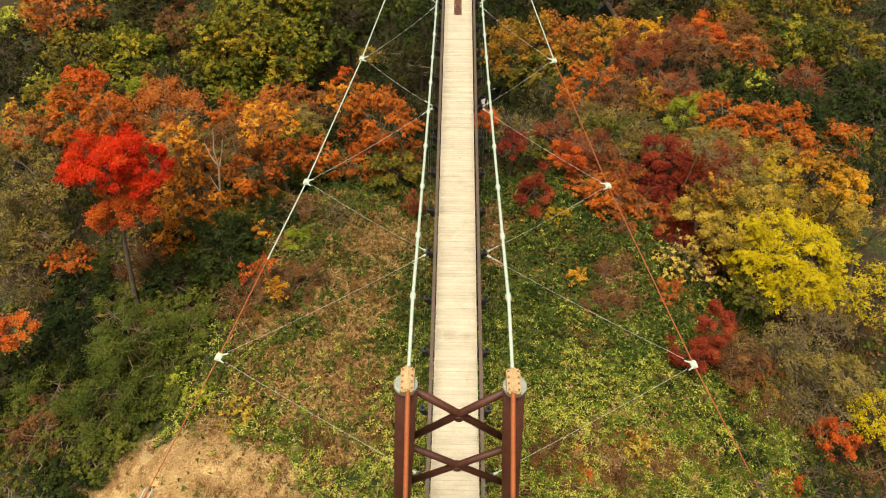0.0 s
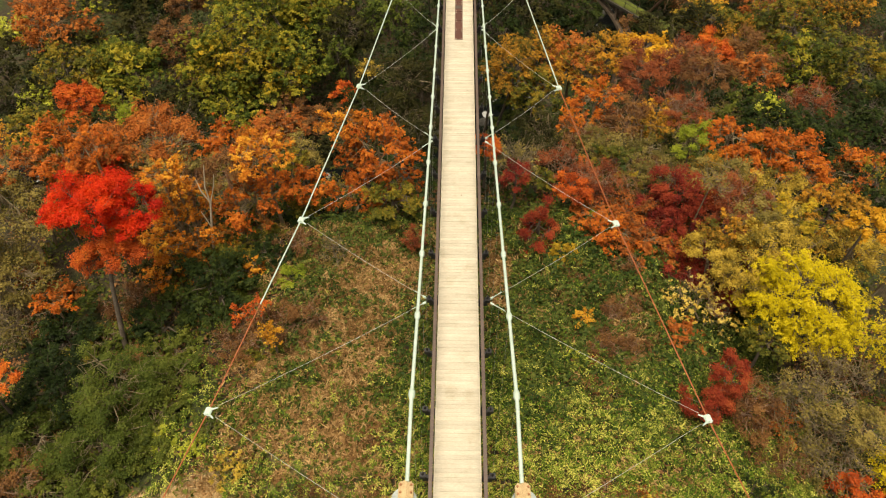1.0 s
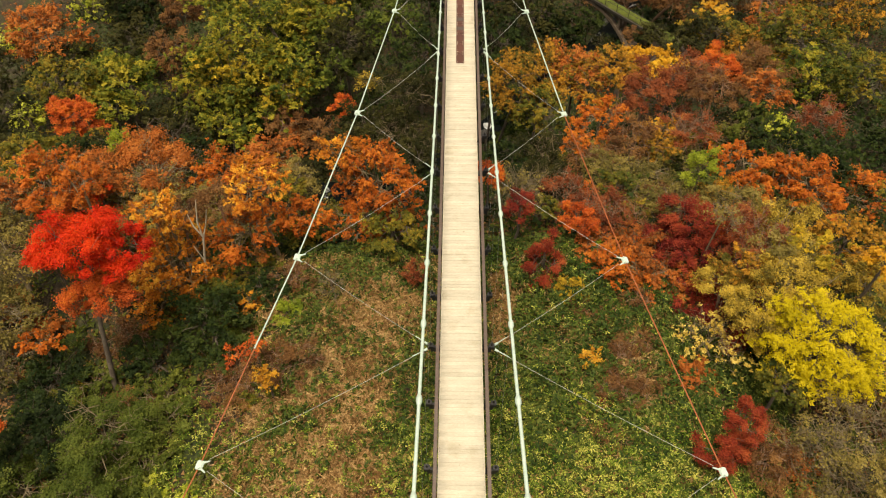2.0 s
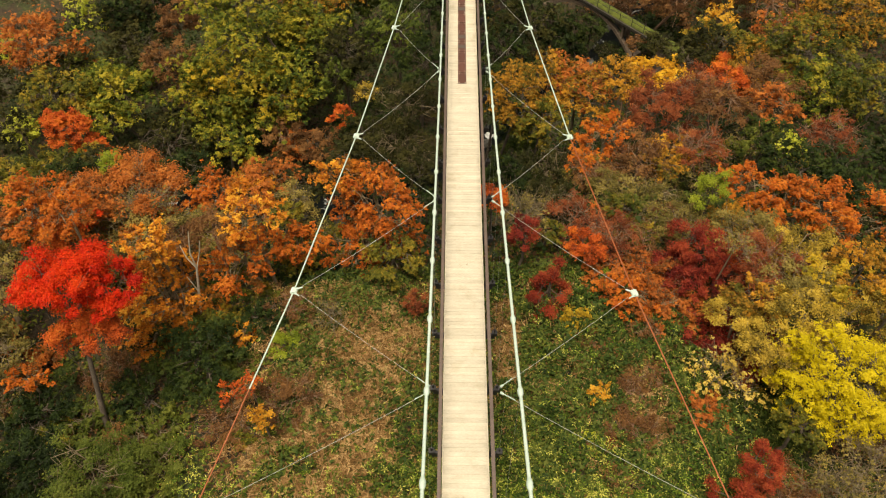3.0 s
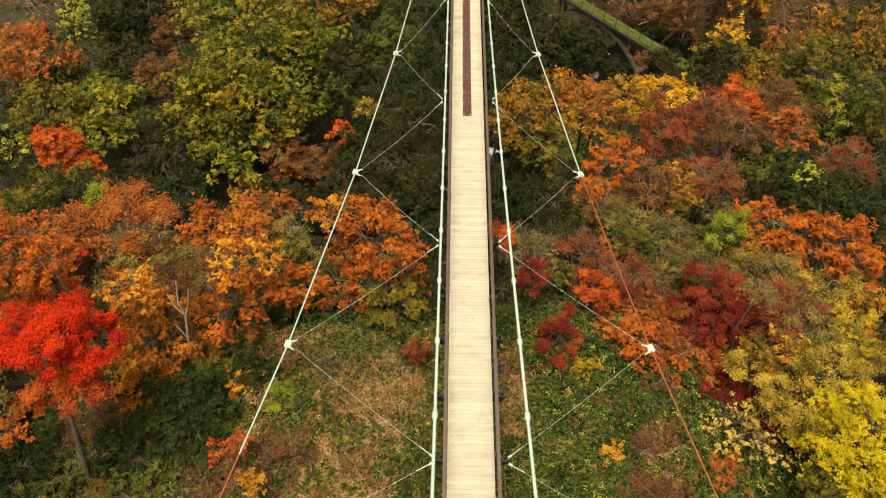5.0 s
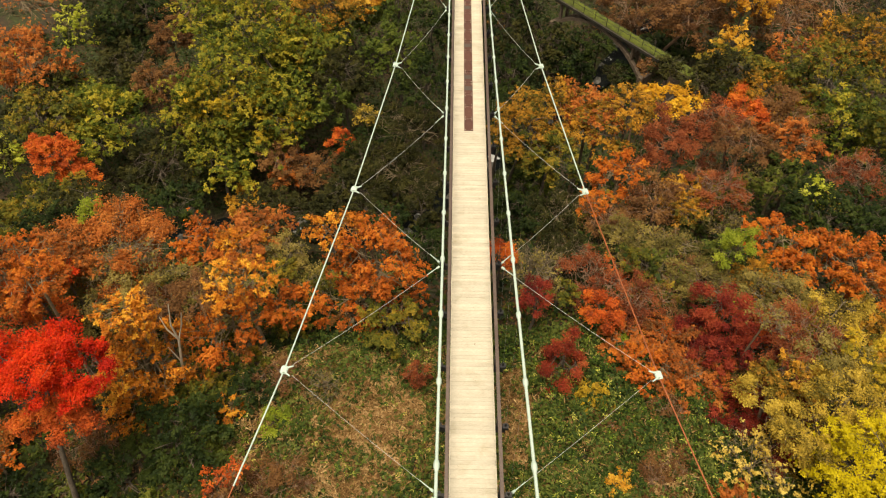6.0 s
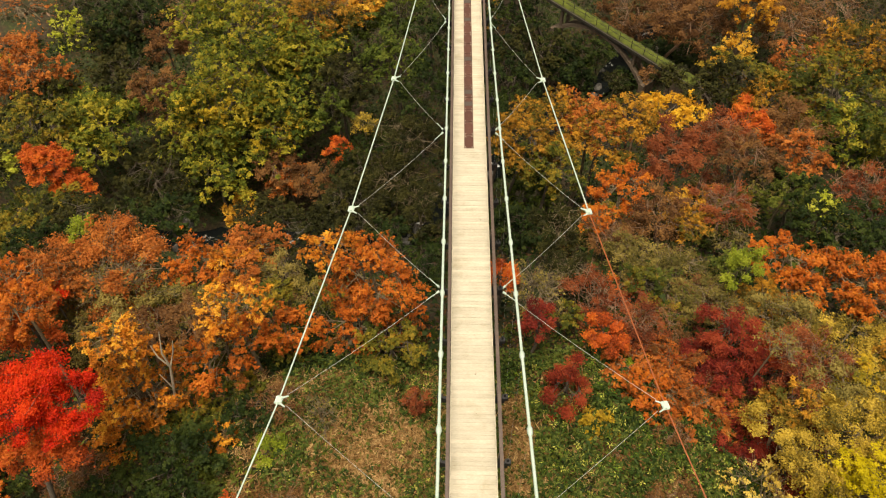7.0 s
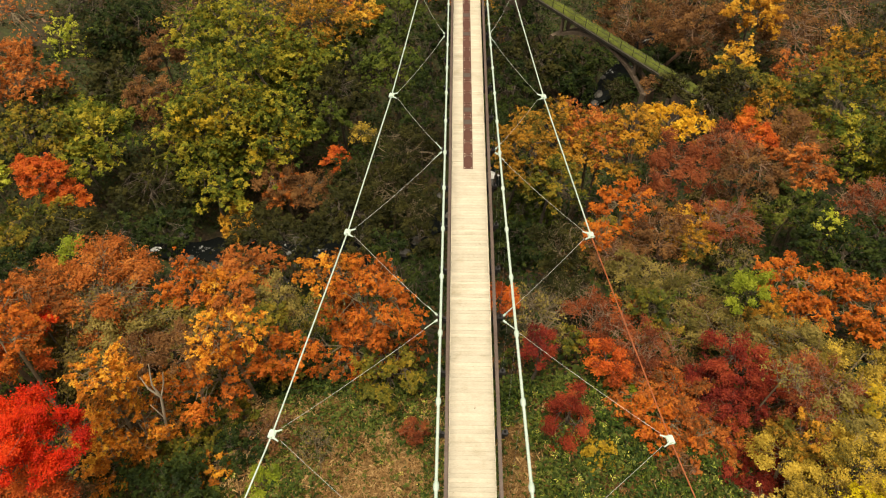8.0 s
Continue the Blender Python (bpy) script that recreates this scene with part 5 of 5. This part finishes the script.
# dead bleached snag among the oaks
snag = tagged(new("dead_tree"), "bleached bare dead tree among orange oaks", "tree")
rng = np.random.default_rng(5)
pieces = [tube_arrays([(-12.5, 25.0, -7.0), (-12.0, 24.95, -4.4), (-11.5, 25.0, -2.0)], [0.07, 0.055, 0.045], 6)]
for top in ((-11.2, 25.0, 0.4), (-10.95, 25.1, -0.3), (-11.8, 25.0, -0.5), (-12.1, 25.0, -2.6)):
    fork = np.array((-11.5, 25.0, -2.0) if top[2] > -2 else (-12.0, 24.95, -4.4))
    pieces.append(tube_arrays([fork, (np.array(top) + fork) / 2 + rng.normal(size=3) * 0.10, top], [0.042, 0.032, 0.015], 5))
v, f = joined(pieces)
tagged(new("bleached_trunk", array_mesh("bleached_trunk", v, f, DEADWOOD))).parent = snag

# ---- low plants and litter on the ground ----
def scatter(name, label, category, count, lo, hi, chance, long, wide, mat, lift, stand, seed):
    rng = np.random.default_rng(seed)
    p = rng.uniform((*lo,), (*hi,), (count * 6, 2))
    p = p[rng.uniform(size=len(p)) < chance(p[:, 0], p[:, 1])][:count]
    z = ground_height(p[:, 0], p[:, 1]) + 0.10 * lumps(p[:, 0], p[:, 1], 1.4, 1) + rng.uniform(0.0, 1.0, len(p)) ** 0.7 * lift * np.clip(1 + 0.6 * lumps(p[:, 0], p[:, 1], 0.9, 12) + 0.6 * lumps(p[:, 0], p[:, 1], 2.1, 13), 0.15, 3)
    pos = np.column_stack((p, z + 0.02))
    face = rng.normal(size=(len(p), 3)) * stand + (0, 0, 1)
    size = long * rng.uniform(0.6, 1.4, len(p))
    v, f = dart_arrays(rng, pos, face, size, size * wide * 1.4)
    return tagged(new(name, toned(array_mesh(name, v, f, mat), rng.normal(size=len(p)) * 0.7)), label, category, kind="stuff")


def bamboo_chance(x, y):
    mound, dry = straw_amount(x, y)
    left = np.where(x < -0.8, 0.8 * (1 - 0.85 * step((y - 15) / 5)) * (1 - 0.5 * step((y - 11) / 3) * step((-x - 2) / 2)), 1.0 - 0.82 * step((y - 15) / 5)) * (1 - 0.9 * step((7 - y) / 6))
    return np.clip(0.95 - 2 * mound - 1.2 * dry + 0.7 * lumps(x, y, 1.3, 14) + 0.4 * lumps(x, y, 0.5, 34), 0.03, 1) * left


def bamboo(culms, lo, hi):
    """Dwarf bamboo: each culm ends in a star of drooping blades, some of them bleached."""
    rng = np.random.default_rng(21)
    p = rng.uniform((*lo,), (*hi,), (culms * 6, 2))
    p = p[rng.uniform(size=len(p)) < bamboo_chance(p[:, 0], p[:, 1])][:culms]
    rise = rng.uniform(0.0, 1.0, len(p)) ** 0.7 * 0.5 * np.clip(1 + 0.6 * lumps(p[:, 0], p[:, 1], 0.9, 12) + 0.6 * lumps(p[:, 0], p[:, 1], 2.1, 13), 0.15, 3)
    top = np.column_stack((p, ground_height(p[:, 0], p[:, 1]) + 0.10 * lumps(p[:, 0], p[:, 1], 1.4, 1) + rise + 0.03))
    blades = rng.integers(3, 7, len(top))
    own = np.repeat(np.arange(len(top)), blades)
    turn = np.repeat(rng.uniform(0, 6.28, len(top)), blades) + np.concatenate([np.arange(q) for q in blades]) * 2.4 + rng.normal(size=len(own)) * 0.35
    lead = np.column_stack((np.cos(turn), np.sin(turn), rng.uniform(-0.15, 0.45, len(own))))
    long = np.repeat(rng.uniform(0.085, 0.16, len(top)), blades) * rng.uniform(0.75, 1.2, len(own))
    v, f = blade_arrays(rng, top[own] + lead * 0.015, lead, long, long * 0.25, 0.25)
    tone = rng.normal(size=len(top))[own] * 0.75 + rng.normal(size=len(own)) * 0.45
    tagged(new("dwarf_bamboo", toned(array_mesh("dwarf_bamboo", v, f, LEAVES["bamboo"]), tone)),
           "knee-high yellow-green dwarf bamboo covering the shelf", "undergrowth", kind="stuff")


bamboo(31000, (-12, 0), (14, 27))
scatter("low_greenery", "low dark green ferns and herbs on the forest floor", "undergrowth", 56000, (-22, -6), (22, 30),
        lambda x, y: np.clip(0.6 - straw_amount(x, y)[0] + 0.5 * lumps(x, y, 2.0, 17), 0.03, 1), 0.19, 0.5, LEAVES["bushgreen"], 0.35, 0.7, 22)
scatter("dry_grass", "dry straw-coloured mown grass lying on the mound", "grass", 56000, (-17, 4), (-4, 14),
        lambda x, y: straw_amount(x, y)[0] * (0.6 + 0.4 * lumps(x, y, 0.8, 15)), 0.17, 0.10, LEAVES["straw"], 0.06, 0.45, 23)
scatter("fern_cover", "dark green ferns and bamboo grass under the deck", "undergrowth", 70000, (-8, 13), (14, 28),
        lambda x, y: np.clip(0.8 - 0.9 * straw_amount(x, y)[1] + 0.6 * lumps(x, y, 1.1, 44), 0.05, 1) * step((y - 13) / 4) * np.where(x < -0.8, 0.6, 1.0), 0.18, 0.34, LEAVES["fern"], 0.5, 0.65, 28)
scatter("brown_grass", "withered brown grass between the bamboo", "grass", 80000, (-10, 9), (11, 27),
        lambda x, y: np.clip(0.9 * straw_amount(x, y)[1] + 0.22 * step((y - 17) / 5) * (x < 0) + 0.06 + 0.35 * lumps(x, y, 0.9, 16), 0.02, 1), 0.26, 0.12, LEAVES["drygrass"], 0.32, 0.7, 27)
scatter("leaf_litter", "fallen brown leaves over the forest floor", "leaves", 36000, (-24, -10), (24, 32),
        lambda x, y: np.clip(0.35 + 0.6 * lumps(x, y, 2.4, 19), 0.04, 1) * (1 - 0.8 * straw_amount(x, y)[0]), 0.14, 0.7, LEAVES["litter"], 0.22, 0.5, 24)
# undergrowth takes the darkened green, so the slopes' shade is in its colour
scatter("slope_undergrowth", "undergrowth over the gorge slopes, coloured dark for shade", "undergrowth", 66000, (-50, 28), (45, 105),
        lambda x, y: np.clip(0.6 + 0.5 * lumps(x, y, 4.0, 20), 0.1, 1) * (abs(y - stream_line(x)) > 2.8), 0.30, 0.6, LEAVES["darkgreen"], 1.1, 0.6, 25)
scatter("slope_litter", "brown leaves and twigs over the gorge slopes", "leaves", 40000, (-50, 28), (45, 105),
        lambda x, y: np.clip(0.5 - 0.5 * lumps(x, y, 4.0, 20), 0.1, 1) * (abs(y - stream_line(x)) > 2.5), 0.20, 0.6, LEAVES["shadelitter"], 0.6, 0.6, 26)

# boulders along the stream
rng = np.random.default_rng(77)
for k in range(46):
    x = rng.uniform(-34, 24)
    y = float(stream_line(x)) + rng.normal() * 2.4
    r = rng.uniform(0.35, 1.1)
    bm = bmesh.new()
    bmesh.ops.create_icosphere(bm, subdivisions=2, radius=1.0)
    for vert in bm.verts:
        vert.co *= 0.8 + 0.35 * noise.noise(vert.co * 1.3 + Vector((k * 3.1, 0, 0)))
    rock = part("boulder", bm, ROCK)
    rock.matrix_world = pose(x, y, float(ground_height(x, y)) + 0.3, *rng.uniform(0, 360, 3)) @ Matrix.Diagonal((r, r * 0.8, r * 0.65, 1))
    tagged(rock, "dark wet boulder in the stream bed", "rock", "boulders along the stream")

# ---- deck planks ----
def plank_mesh(name):
    bm = bmesh.new()
    box(bm, (-0.728, -0.0735, -0.05), (0.728, 0.0735, 0.0), 0.004)
    me = bpy.data.meshes.new(name)
    bm.to_mesh(me)
    bm.free()
    me.materials.append(WOOD)
    return me


plank = plank_mesh("plank")
PITCH = 0.15
deck = part("deck", bmesh_box((-0.60, -8, -0.10), (0.60, FAR_Y + 8, -0.056)), DARK_STEEL, bridge, "deck of pale weathered cross planks")
rng = np.random.default_rng(9)
for k in range(300):
    p = new("plank", plank)
    p.parent = deck
    p.location = (rng.normal() * 0.003, 5.6 + k * PITCH, rng.uniform(-0.004, 0.002))
v0 = np.array([(-0.728, -0.0735, -0.05), (0.728, -0.0735, -0.05), (0.728, 0.0735, -0.05), (-0.728, 0.0735, -0.05),
               (-0.728, -0.0735, 0), (0.728, -0.0735, 0), (0.728, 0.0735, 0), (-0.728, 0.0735, 0)])
f0 = np.array([(0, 3, 2, 1), (4, 5, 6, 7), (0, 1, 5, 4), (1, 2, 6, 5), (2, 3, 7, 6), (3, 0, 4, 7)])
rest = [(v0 + (0, y, 0), f0) for y in np.concatenate((np.arange(5.6 - PITCH, -8, -PITCH), np.arange(5.6 + 300 * PITCH, FAR_Y + 8, PITCH)))]
v, f = joined(rest)
tail = tagged(new("plank_run", array_mesh("plank_run", v, f, WOOD)), kind="stuff")
tail.parent = deck
